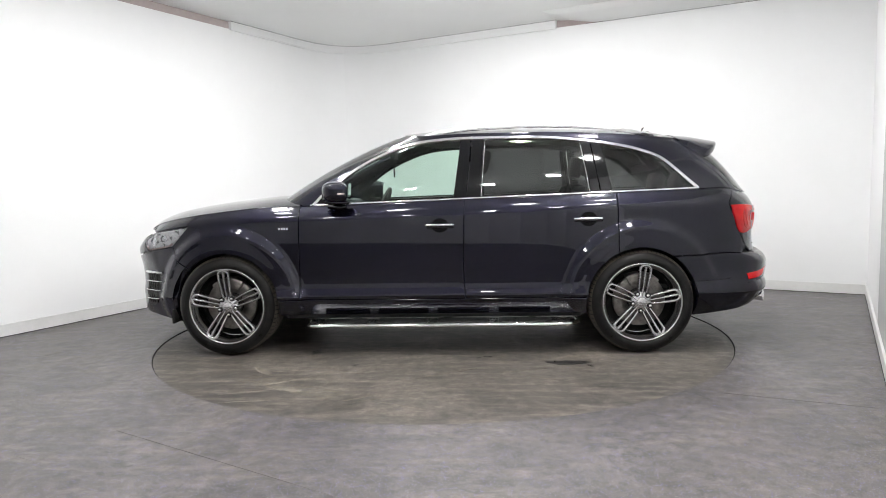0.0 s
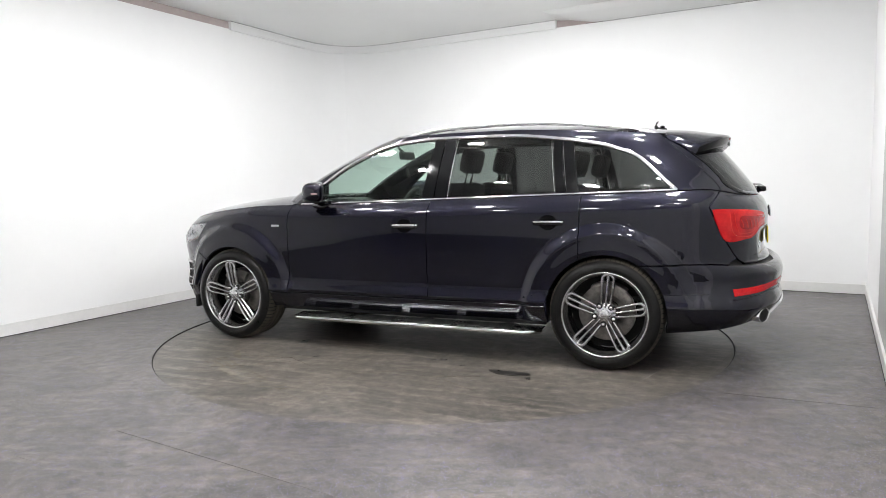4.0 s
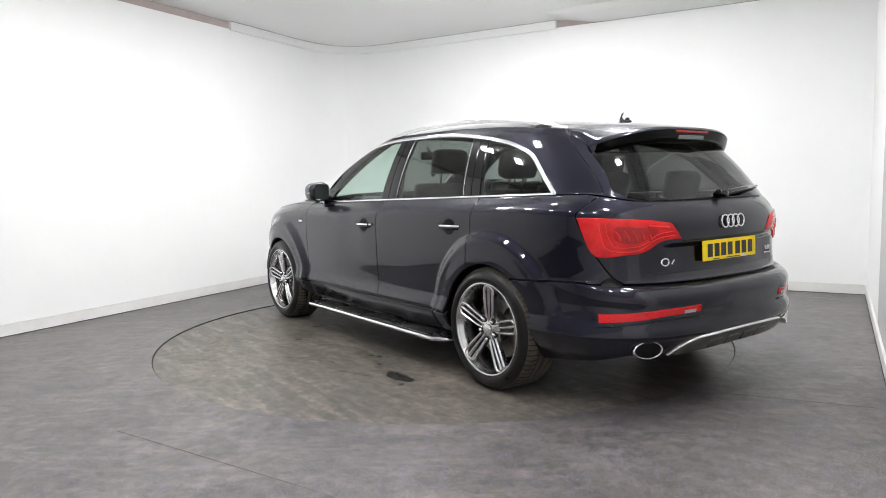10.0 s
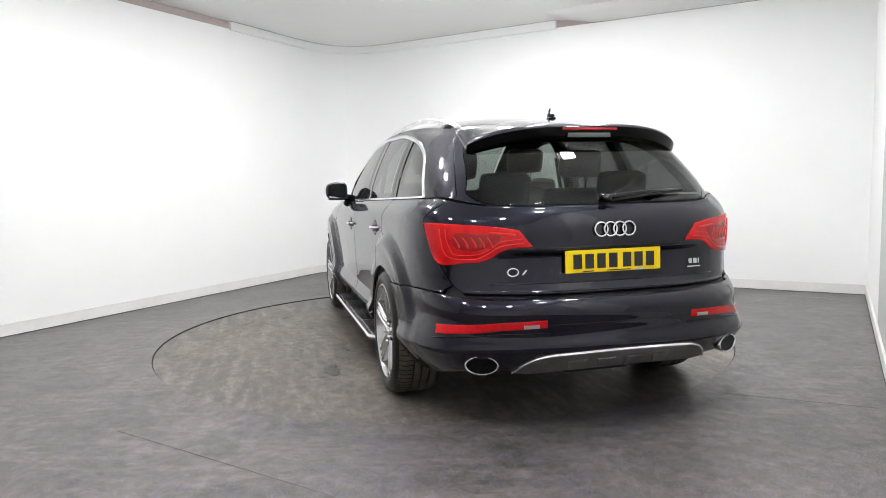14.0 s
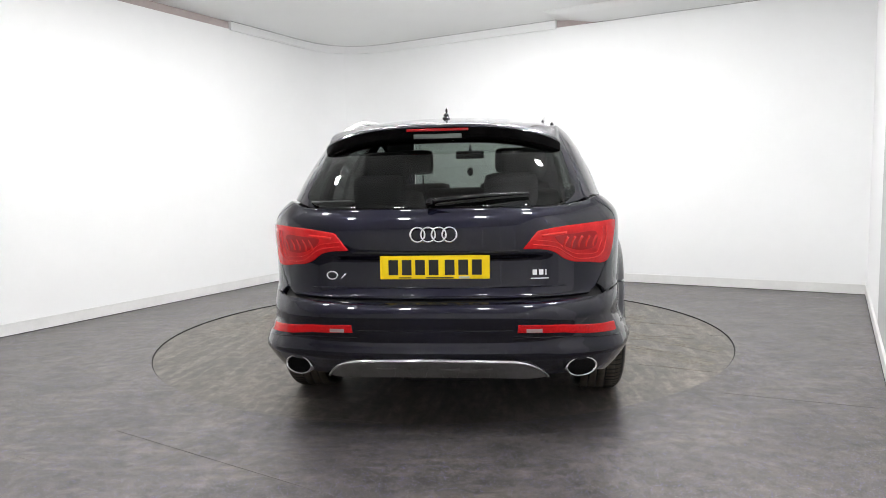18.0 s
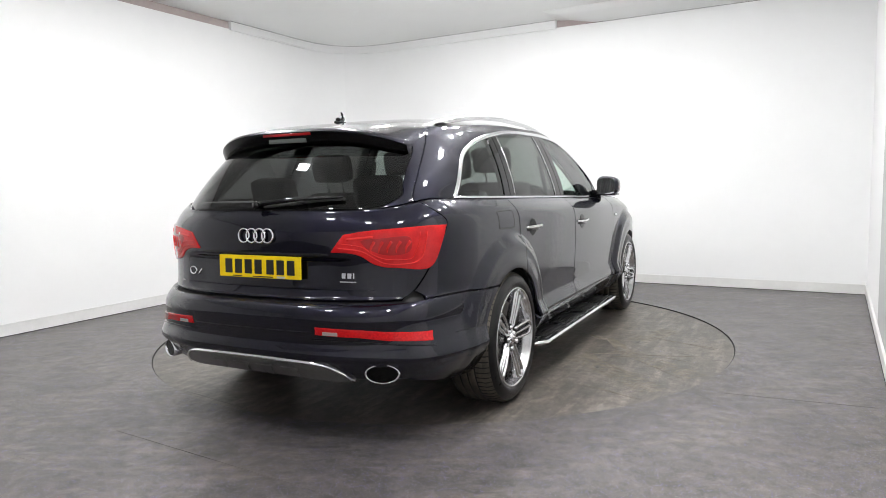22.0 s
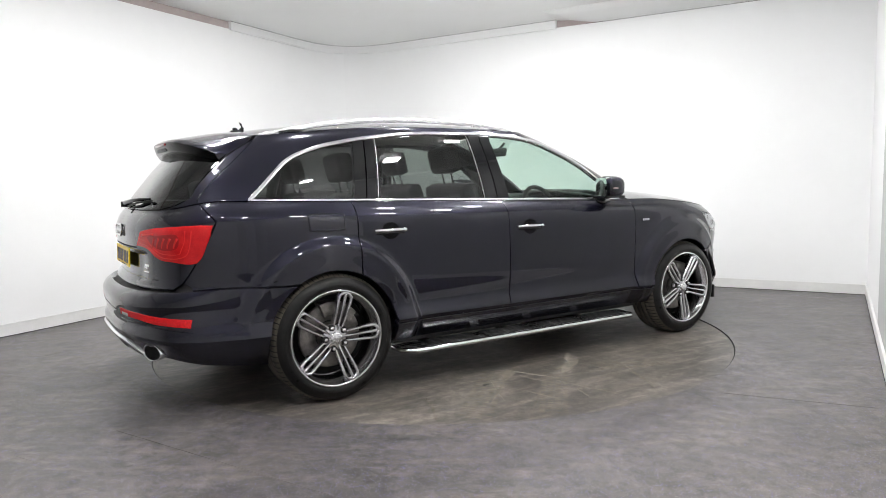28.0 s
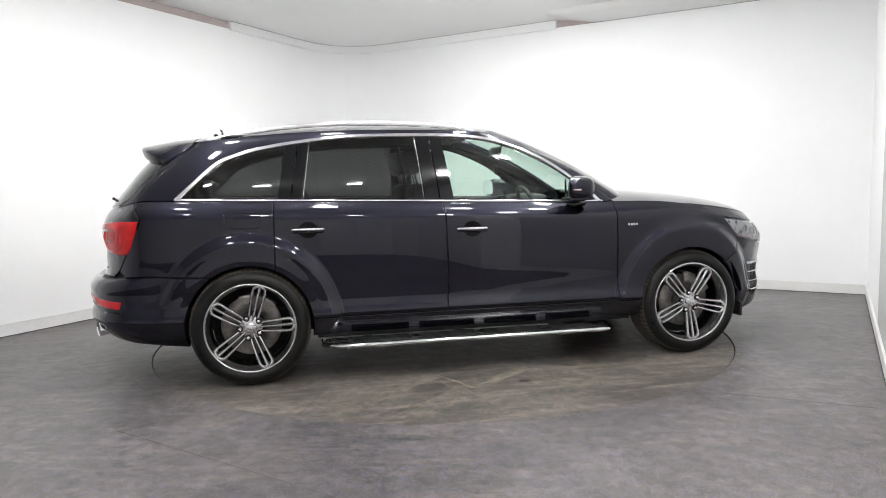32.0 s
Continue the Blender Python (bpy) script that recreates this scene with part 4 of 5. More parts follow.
# ---- lights
def tail_lamp(m, sign):
    shape = bend([lx(-2.135, 1.044), ly(.80, 1.043), ly(.711, 1.037), ly(.60, 1.028), ly(.488, 1.012)], 4) \
        + bend([ly(.478, 1.006), ly(.445, .965), ly(.415, .928)], 3) + bend([ly(.42, .921), ly(.50, .918), ly(.56, .903), ly(.61, .868), ly(.66, .850)], 4) \
        + bend([ly(.72, .845), lx(-2.217, .842), lx(-2.160, .965), lx(-2.137, 1.035)], 5)
    lamp = panel("tail_lamp", low, m(shape), RED_LENS, car, off=.008, depth=.02, cell=.03, edge=.006, label="red tail lamp with slim ribbed segments")
    panel("lamp_reflector", low, m(bend([ly(.565, .985), ly(.66, .996), ly(.755, 1.002), ly(.775, .96), ly(.755, .915), ly(.68, .905), ly(.62, .922), ly(.575, .95)], 4, True)), RED_CLUSTER, lamp,
          off=.0095, depth=.004, cell=.03, edge=.006)
    for k, w in ((0, .006), (.022, .0035)):
        inner = bend([ly(.820 - k, 1.015), ly(.816 - k, .96), ly(.800 - k, .893 + k), ly(.760, .868 + k), ly(.67, .870 + k), ly(.625 - k * .4, .893 + k), ly(.565, .930 + k), ly(.46, .945 + k)], 4)
        strip("light_guide", low, m(inner), w, RED_BRIGHT, lamp, off=.0112, thick=.002)
    strip("light_guide", low, m(bend([ly(.50, .985), ly(.56, .991), ly(.62, .996)], 4)), .012, RED_BRIGHT, lamp, off=.0108, thick=.002)
    for i in range(5):
        y = .605 + i * .035
        strip("lamp_segment", low, m(bend([ly(y, .922), ly(y + .004, .945), ly(y + .020, .975)], 3)), [.015, .014, .013, .012, .010, .008, .005], RED_DEEP, lamp, off=.0125, thick=.002)
    refl = panel("rear_reflector", low, m(line(ly(.388, .588), ly(.60, .579), 5) + line(ly(.70, .568), lx(-2.262, .552), 5) + line(lx(-2.275, .504), ly(.70, .520), 5)
                                          + line(ly(.60, .536), ly(.384, .546), 5)), RED_REFLEX, bumper, off=.005, depth=.012, cell=.03, edge=.004, label="long red bumper reflector")
    panel("reversing_light", low, m(line(ly(.425, .568), ly(.50, .566), 3) + line(ly(.50, .545), ly(.425, .547), 3)), WHITE_LENS, refl, off=.0075, depth=.004, cell=.03, edge=.002)
    strip("reflector_trim", low, m(line(ly(.365, .523), ly(.60, .519), 5) + line(ly(.70, .507), lx(-2.27, .486), 5)), .007, GLOSS_BLACK, refl, off=.004, thick=.004)
    head = panel("headlamp", low, m(bend([lx(1.792, .955), lx(1.86, .885), lx(1.93, .815)], 4) + line(lx(1.95, .803), lx(2.17, .765), 5)
                                    + bend([lx(2.21, .80), lx(2.20, .87), lx(2.12, .905)], 4) + [lx(2.04, .921), lx(1.95, .935), lx(1.87, .947)]), LAMP_BOWL, car, off=-.014, depth=.02, label="bright clear-glass headlamp")
    panel("lamp_cover", low, m(bend([lx(1.792, .955), lx(1.86, .885), lx(1.93, .815)], 4) + line(lx(1.95, .803), lx(2.17, .765), 5)
                               + bend([lx(2.21, .80), lx(2.20, .87), lx(2.12, .905)], 4) + [lx(2.04, .921), lx(1.95, .935), lx(1.87, .947)]), LAMP_GLASS, head, off=.001, depth=.008)
    for x, z, r in ((2.01, .862, .030), (2.115, .840, .032)):
        ring_pts = [lx(x + r * math.cos(a), z + .9 * r * math.sin(a)) for a in np.linspace(0, 2 * math.pi, 21)[:-1]]
        bowl = panel("reflector_bowl", low, m(ring_pts), LAMP_SILVER, head, off=-.009, depth=.004, cell=.02, edge=.003)
        strip("bowl_rim", low, m(ring_pts), .006, CHROME, bowl, off=-.007, thick=.002, closed=True)
    strip("lamp_brow", low, m(bend([lx(1.93, .828), lx(1.98, .806), lx(2.16, .776), lx(2.195, .80)], 4)), .012, WHITE_LENS, head, off=-.006, thick=.003)
    strip("lamp_brow", low, m(bend([lx(1.84, .935), lx(1.95, .922), lx(2.10, .898)], 4)), .008, CHROME, head, off=-.006, thick=.003)
    # side intake of the front bumper with its bars
    intake = panel("bumper_intake", low, m(bend([lx(2.07, .60), lx(2.22, .60)], 4) + bend([lx(2.24, .45), lx(2.21, .36), lx(2.15, .345), lx(2.09, .42)], 4)), MATT_BLACK, car, off=.002, depth=.004, edge=.002)
    for z0, z1, xa in ((.602, .600, 2.05), (.535, .530, 2.06), (.465, .46, 2.075), (.405, .398, 2.09)):
        strip("intake_bar", low, m(line(lx(xa, z0), lx(2.235, z1), 6)), .008 if z0 < .6 else .018, SATIN, intake, off=.012, thick=.002)
    # four small mesh uprights
    for x in (2.11, 2.14, 2.17, 2.20):
        strip("intake_mesh", low, m(line(lx(x, .59), lx(x, .37), 5)), .006, GLOSS_BLACK, intake, off=.006, thick=.002)
    badge = panel("side_badge", low, m([lx(1.106, .942), lx(1.02, .940), lx(1.02, .916), lx(1.106, .918)]), GLOSS_BLACK, car, off=.003, depth=.003, edge=.001)
    for i in range(4):
        panel("badge_bar", low, m([lx(1.098 - i * .019, .938), lx(1.084 - i * .019, .938), lx(1.084 - i * .019, .922), lx(1.098 - i * .019, .922)]), CHROME, badge, off=.0045, depth=.002, edge=.0006, gap=0)


tail_lamp(lambda p: p, 1)
tail_lamp(flip, -1)

# ---- rear fittings
skid_top = bend([ly(.53, .318), ly(.49, .368), ly(.42, .405), ly(.30, .418), ly(0, .424), ly(-.30, .418), ly(-.42, .405), ly(-.49, .368), ly(-.53, .318)], 5)
skid = panel("skid_plate", low, skid_top + bend([ly(-.45, .310), ly(-.2, .322), ly(.2, .322), ly(.45, .310)], 5), DIFF, bumper, off=.008, depth=.03, label="grey metallic rear skid plate")
strip("skid_trim", low, skid_top, .010, CHROME, skid, off=.013, thick=.002)
for y in (-.22, -.07, .08, .23):
    panel("skid_rib", low, [ly(y - .05, .385), ly(y + .05, .385), ly(y + .035, .332), ly(y - .035, .332)], DIFF, skid, off=.016, depth=.008, cell=.03)
strip("bumper_groove", low, line(ly(.366, .560), ly(-.366, .560), 24), .005, GROOVE_AND_SHADE, bumper, off=.001, thick=.002)
for m in (lambda p: p, flip):
    strip("bumper_groove", low, m(line(lx(-2.13, .520), lx(-1.87, .512), 8)), .005, GROOVE_AND_SHADE, bumper, off=.001, thick=.002)
strip("plate_ledge", low, line(ly(.40, .914), ly(-.40, .914), 30), .012, GROOVE_AND_SHADE, gate, off=.001, thick=.01)
strip("tailgate_lip", low, line(ly(.62, .745), ly(-.62, .745), 30), .006, PAINT, gate, off=.004, thick=.003)

for sy in (1, -1):
    n = 40
    prof = [(.90, -.05), (.98, -.02), (1, -.006), (.985, .006), (.94, .009), (.885, .005), (.865, -.004)]
    v, f = [], []
    for i in range(n):
        a = 2 * math.pi * i / n
        for r, h in prof:
            v.append((-h, math.cos(a) * r * .083, math.sin(a) * r * .046))
    k = len(prof)
    f = [(i * k + q, i * k + q + 1, ((i + 1) % n) * k + q + 1, ((i + 1) % n) * k + q) for i in range(n) for q in range(k - 1)]
    ex = part("exhaust_tip", mesh_of("exhaust_tip", v, f, CHROME), parent=car, label="oval chrome exhaust tip")
    P, N = frame_at(low, *ly(sy * .672, .372))
    ex.location = (P[0] - .018, P[1], .367)
    ex.rotation_euler = (0, 0, math.atan2(-N[1], -N[0]) * .92)
    v2 = [(-.002, math.cos(2 * math.pi * i / 24) * .074, math.sin(2 * math.pi * i / 24) * .038) for i in range(24)]
    part("exhaust_bore", mesh_of("exhaust_bore", v2, [tuple(range(24))], CUP, False), parent=ex)

# number plate, with plain bars for its writing
bm = bmesh.new()
box(bm, (-.004, -.26, -.0555), (.004, .26, .0555), .003)
me = bpy.data.meshes.new("number_plate")
bm.to_mesh(me)
bm.free()
me.materials.append(YELLOW)
plate = part("number_plate", me, parent=car, label="yellow number plate with black bars")
plate.matrix_basis = pose(-2.470, 0, .845, 0, 2, 0)
for i, y in enumerate((.196, .132, .068, .004, -.072, -.136, -.200)):
    bm = bmesh.new()
    box(bm, (-.0055, y - .023, -.036), (-.0035, y + .023, .036), .0006)
    part("plate_bar", bm, INK, plate, smooth=False)
for y0, y1 in ((.17, .11), (.04, -.09)):
    bm = bmesh.new()
    box(bm, (-.0055, y1, -.051), (-.0035, y0, -.046), 0)
    part("plate_strip", bm, INK, plate, smooth=False)
bm = bmesh.new()
box(bm, (-.006, -.165, -.053), (-.0035, -.115, -.043), 0)
part("plate_tag", bm, PAPER, plate, smooth=False)

# four interlocked chrome rings
for i in range(4):
    y = .075 - i * .05
    c = [(0, y + .034 * math.cos(a), .034 * math.sin(a)) for a in np.linspace(0, 2 * math.pi, 33)]
    ring = part("emblem_ring", mesh_of("emblem_ring", *tube(c, .0055, 8, False), CHROME), parent=gate)
    ring.matrix_basis = pose(-2.486, 0, 1.000, 0, 4, 0)
for y0, w, z in ((-.458, .024, .812), (-.488, .024, .812), (-.517, .010, .812)):
    panel("model_badge", low, [ly(y0, z + .014), ly(y0 - w, z + .014), ly(y0 - w, z - .014), ly(y0, z - .014)], CHROME, gate, off=.004, depth=.004, edge=.001)
panel("model_badge", low, [ly(-.450, .788), ly(-.535, .788), ly(-.535, .778), ly(-.450, .778)], CHROME, gate, off=.004, depth=.004, edge=.001)

loop = [ly(.508 + .026 * math.cos(a), .802 + .019 * math.sin(a)) for a in np.linspace(0, 2 * math.pi, 25)[:-1]]
strip("model_badge", low, loop, .010, CHROME, gate, off=.004, thick=.003, closed=True)
strip("model_badge", low, line(ly(.440, .812), ly(.462, .786), 4), .010, CHROME, gate, off=.004, thick=.003)

# rear wiper
wip = part("rear_wiper", mesh_of("rear_wiper", *tube([(-2.44, 0.02, 1.150), (-2.445, -.02, 1.160), (-2.425, -.22, 1.176), (-2.370, -.445, 1.184)], [.017, .013, .011, .006], 10), GLOSS_BLACK), parent=car)
part("wiper_blade", mesh_of("wiper_blade", *tube([(-2.425, -.01, 1.138), (-2.41, -.22, 1.160), (-2.360, -.45, 1.174)], .006, 6), MATT_BLACK), parent=wip)
part("wiper_hub", mesh_of("wiper_hub", *tube([(-2.40, .02, 1.150), (-2.462, .02, 1.150)], [.022, .017], 14), GLOSS_BLACK), parent=wip)

# roof aerial
bm = bmesh.new()
bmesh.ops.create_uvsphere(bm, u_segments=16, v_segments=8, radius=1)
bmesh.ops.transform(bm, matrix=pose(-1.735, 0, 1.60) @ Matrix.Diagonal((.055, .022, .014, 1)), verts=bm.verts[:])
aerial = part("aerial", bm, GLOSS_BLACK, car, "small black roof aerial")
part("aerial_mast", mesh_of("aerial_mast", *tube([(-1.72, 0, 1.603), (-1.705, 0, 1.625), (-1.712, 0, 1.645), (-1.725, 0, 1.660)], [.016, .012, .008, .003], 8), GLOSS_BLACK), parent=aerial)
bm = bmesh.new()
bmesh.ops.create_uvsphere(bm, u_segments=10, v_segments=6, radius=1)
bmesh.ops.transform(bm, matrix=pose(-1.755, 0, 1.618) @ Matrix.Diagonal((.018, .014, .010, 1)), verts=bm.verts[:])
part("aerial_fin", bm, GLOSS_BLACK, aerial)

# roof rails
for sy in (1, -1):
    path = bend([(.04, .612, 1.592), (-.06, .606, 1.618), (-.25, .598, 1.642), (-.55, .592, 1.655), (-.85, .588, 1.657), (-1.15, .585, 1.643), (-1.40, .580, 1.615), (-1.58, .574, 1.586), (-1.70, .570, 1.562), (-1.78, .568, 1.542)], 5)
    P = np.array(path)
    N = np.tile(np.array((0, .35, .94)), (len(P), 1))
    P[:, 1] *= sy
    N[:, 1] *= sy
    w = np.interp(np.linspace(0, 1, len(P)), [0, .08, .5, .92, 1], [.014, .026, .029, .026, .014])
    rail = part("roof_rail", ribbon("roof_rail", P, N, w, SATIN, .006, .020), parent=car, label="satin aluminium roof rail")
    for x0, x1 in ((.0, -.12), (-1.52, -1.66)):
        zf = 1.595 if x0 > -1 else 1.562
        foot = [(x0, sy * .600, zf), ((x0 + x1) / 2, sy * .592, zf), (x1, sy * .582, zf - .008)]
        part("rail_foot", mesh_of("rail_foot", *tube(foot, [.012, .018, .012], 8), GLOSS_BLACK), parent=rail)


# ---- doors' fittings
def handles(m, sy, fdoor, rdoor):
    for x, z, door in ((-.074, .940, fdoor), (-1.128, .967, rdoor)):
        rec = [lx(x + .062 * math.cos(a), z - .003 + .053 * math.sin(a)) for a in np.linspace(0, 2 * math.pi, 25)[:-1]]
        cup = panel("handle_cup", low, m(rec), CUP, door, off=.0025, depth=.003, cell=.02, edge=.003)
        P, N = frame_at(low, *np.array(m([lx(x + d, z) for d in np.linspace(-.104, .104, 13)])).T)
        lift = np.array([.004, .012, .020, .024, .026, .027, .027, .027, .026, .024, .020, .012, .004])[:, None]
        part("door_handle", ribbon("door_handle", P + N * lift, N, .017, CHROME, .005, .010), parent=door, label="chrome bar door handle")
        P2 = P + N * (lift - .008)
        part("handle_grip", ribbon("handle_grip", P2 - np.array((0, 0, .015)), N, .017, GLOSS_BLACK, .002, .012), parent=door)
        if sy < 0 or x > -.5:
            c = P[1] + N[1] * .020 if sy > 0 else P[1] + N[1] * .016
            part("lock_cap", mesh_of("lock_cap", *tube([c, c + N[1] * .012], [.012, .009], 10), CHROME), parent=door)
    # door mirror
    bm = bmesh.new()
    bmesh.ops.create_uvsphere(bm, u_segments=28, v_segments=16, radius=1)
    for v in bm.verts:
        x, y, z = v.co
        e = (abs(x)**3.2 + abs(y)**3.2 + abs(z)**3.2) ** (-1 / 3.2)
        x, y, z = x * e, y * e, z * e
        if x < 0:
            x *= .55
        z = z * (1 - .10 * y)
        v.co = (.645 + .118 * x - .03 * y, .985 + .098 * y, 1.184 + .080 * z)
    for v in bm.verts:
        v.co.y *= sy
    if sy < 0:
        bmesh.ops.reverse_faces(bm, faces=bm.faces[:])
    mir = part("door_mirror", bm, PAINT, car, "dark door mirror with chrome-edged glass")
    v = [(.562 - .0250 * math.copysign(abs(math.cos(a)) ** .5, math.cos(a)) - .003 * math.copysign(abs(math.sin(a)) ** .5, math.sin(a)), sy * (.985 + .080 * math.copysign(abs(math.cos(a)) ** .5, math.cos(a))), 1.184 + .066 * math.copysign(abs(math.sin(a)) ** .5, math.sin(a))) for a in np.linspace(0, 2 * math.pi, 41)[:-1]]
    part("mirror_glass", mesh_of("mirror_glass", v, [tuple(range(40)) if sy < 0 else tuple(range(40))[::-1]], MIRROR, False), parent=mir)
    part("mirror_arm", mesh_of("mirror_arm", *tube([(.70, sy * .84, 1.115), (.69, sy * .88, 1.125), (.66, sy * .94, 1.14)], [.035, .030, .028], 12), GLOSS_BLACK), parent=mir)
    part("mirror_foot", mesh_of("mirror_foot", *tube([(.74, sy * .88, 1.085), (.64, sy * .905, 1.078), (.60, sy * .905, 1.085)], [.018, .026, .008], 10), GLOSS_BLACK), parent=mir)
    q = [(.70, sy * 1.055, 1.176), (.62, sy * 1.082, 1.176), (.58, sy * 1.086, 1.176)]
    part("indicator", mesh_of("indicator", *tube(q, [.004, .006, .004], 8), WHITE_LENS), parent=mir)
    bm = bmesh.new()
    box(bm, (.56, min(sy * .90, sy * 1.06), 1.106), (.73, max(sy * .90, sy * 1.06), 1.123), .006)
    part("mirror_base", bm, GLOSS_BLACK, mir)
    # sail panel ahead of the front glass
    panel("mirror_sail", up, m([ux(.86, 1.092), ux(.79, 1.168), ux(.70, 1.235), ux(.66, 1.10), ux(.75, 1.095)]), GLOSS_BLACK, car, off=-.004, depth=.01)
    # running board
    y0, y1 = .80, .985
    shape = [(.93, y0), (.90, y1 - .03), (.86, y1), (-.96, y1), (-1.05, y1 - .075), (-1.05, y0)]
    vv = [(x, sy * y, z) for z in (.205, .232) for x, y in shape]
    k = len(shape)
    ff = [tuple(range(k)), tuple(range(k, 2 * k))[::-1]] + [(i, k + i, k + (i + 1) % k, (i + 1) % k) for i in range(k)]
    if sy > 0:
        ff = [f[::-1] for f in ff]
    board = part("running_board", mesh_of("running_board", vv, ff, SATIN, False), parent=car, label="aluminium running board with black rubber treads")
    rim = [(.92, sy * (y0 + .02), .219), (.895, sy * (y1 - .028), .219), (.86, sy * y1, .219)] + [(x, sy * y1, .219) for x in np.linspace(.8, -.9, 12)] \
        + [(-.96, sy * y1, .219), (-1.053, sy * (y1 - .075), .219), (-1.055, sy * y0, .219)]
    part("board_edge", mesh_of("board_edge", *tube(rim, .017, 10), CHROME), parent=board)
    for xa, xb in ((.80, .47), (.40, .03), (-.04, -.42), (-.49, -.87)):
        bm = bmesh.new()
        box(bm, (xb, min(sy * .815, sy * .955), .230), (xa, max(sy * .815, sy * .955), .238), .003)
        pad = part("rubber_tread", bm, MATT_BLACK, board)
        for i in range(4):
            bm = bmesh.new()
            yy = sy * (.835 + i * .034)
            box(bm, (xb + .02, yy - .006, .2375), (xa - .02, yy + .006, .2415), 0)
            part("tread_rib", bm, MATT_BLACK, pad)
    for x in (.6, -.1, -.75):
        bm = bmesh.new()
        box(bm, (x - .03, min(sy * .6, sy * .9), .19), (x + .03, max(sy * .6, sy * .9), .206), .004)
        part("board_bracket", bm, MATT_BLACK, board)


handles(lambda p: p, 1, left_front_door, left_rear_door)
handles(flip, -1, right_front_door, right_rear_door)
# fuel flap on the right
flap = flip(bend([lx(-1.62, 1.078), lx(-1.43, 1.078), lx(-1.418, 1.06), lx(-1.418, 1.0), lx(-1.435, .982), lx(-1.61, .985), lx(-1.628, 1.0), lx(-1.63, 1.06)], 2, True))
panel("fuel_flap", low, flap, PAINT, car, off=.0015, depth=.004, cell=.03, edge=.003)
strip("flap_gap", low, flap, .006, GROOVE_AND_SHADE, car, off=.0024, thick=.001, closed=True)


# ---- wheels
def spoke_bar(bm, pts, halves, fronts, deep):
    """A bar in the wheel's face: points (r along, t across), half widths, front heights."""
    P = [np.array(p, float) for p in pts]
    k = len(P)
    rings = []
    for i in range(k):
        t = P[min(i + 1, k - 1)] - P[max(i - 1, 0)]
        t /= np.linalg.norm(t)
        nrm = np.array((-t[1], t[0]))
        h, y = halves[i], fronts[i]
        ring = []
        for a, d in ((-1.08, -deep), (-1, -.009), (-.45, 0), (.45, 0), (1, -.009), (1.08, -deep)):
            q = P[i] + nrm * h * a
            ring.append(bm.verts.new((q[1], y + d, q[0])))
        rings.append(ring)
    for a, b in zip(rings, rings[1:]):
        for j in range(5):
            bm.faces.new((a[j], b[j], b[j + 1], a[j + 1]))
    bm.faces.new(rings[0])
    bm.faces.new(rings[-1][::-1])


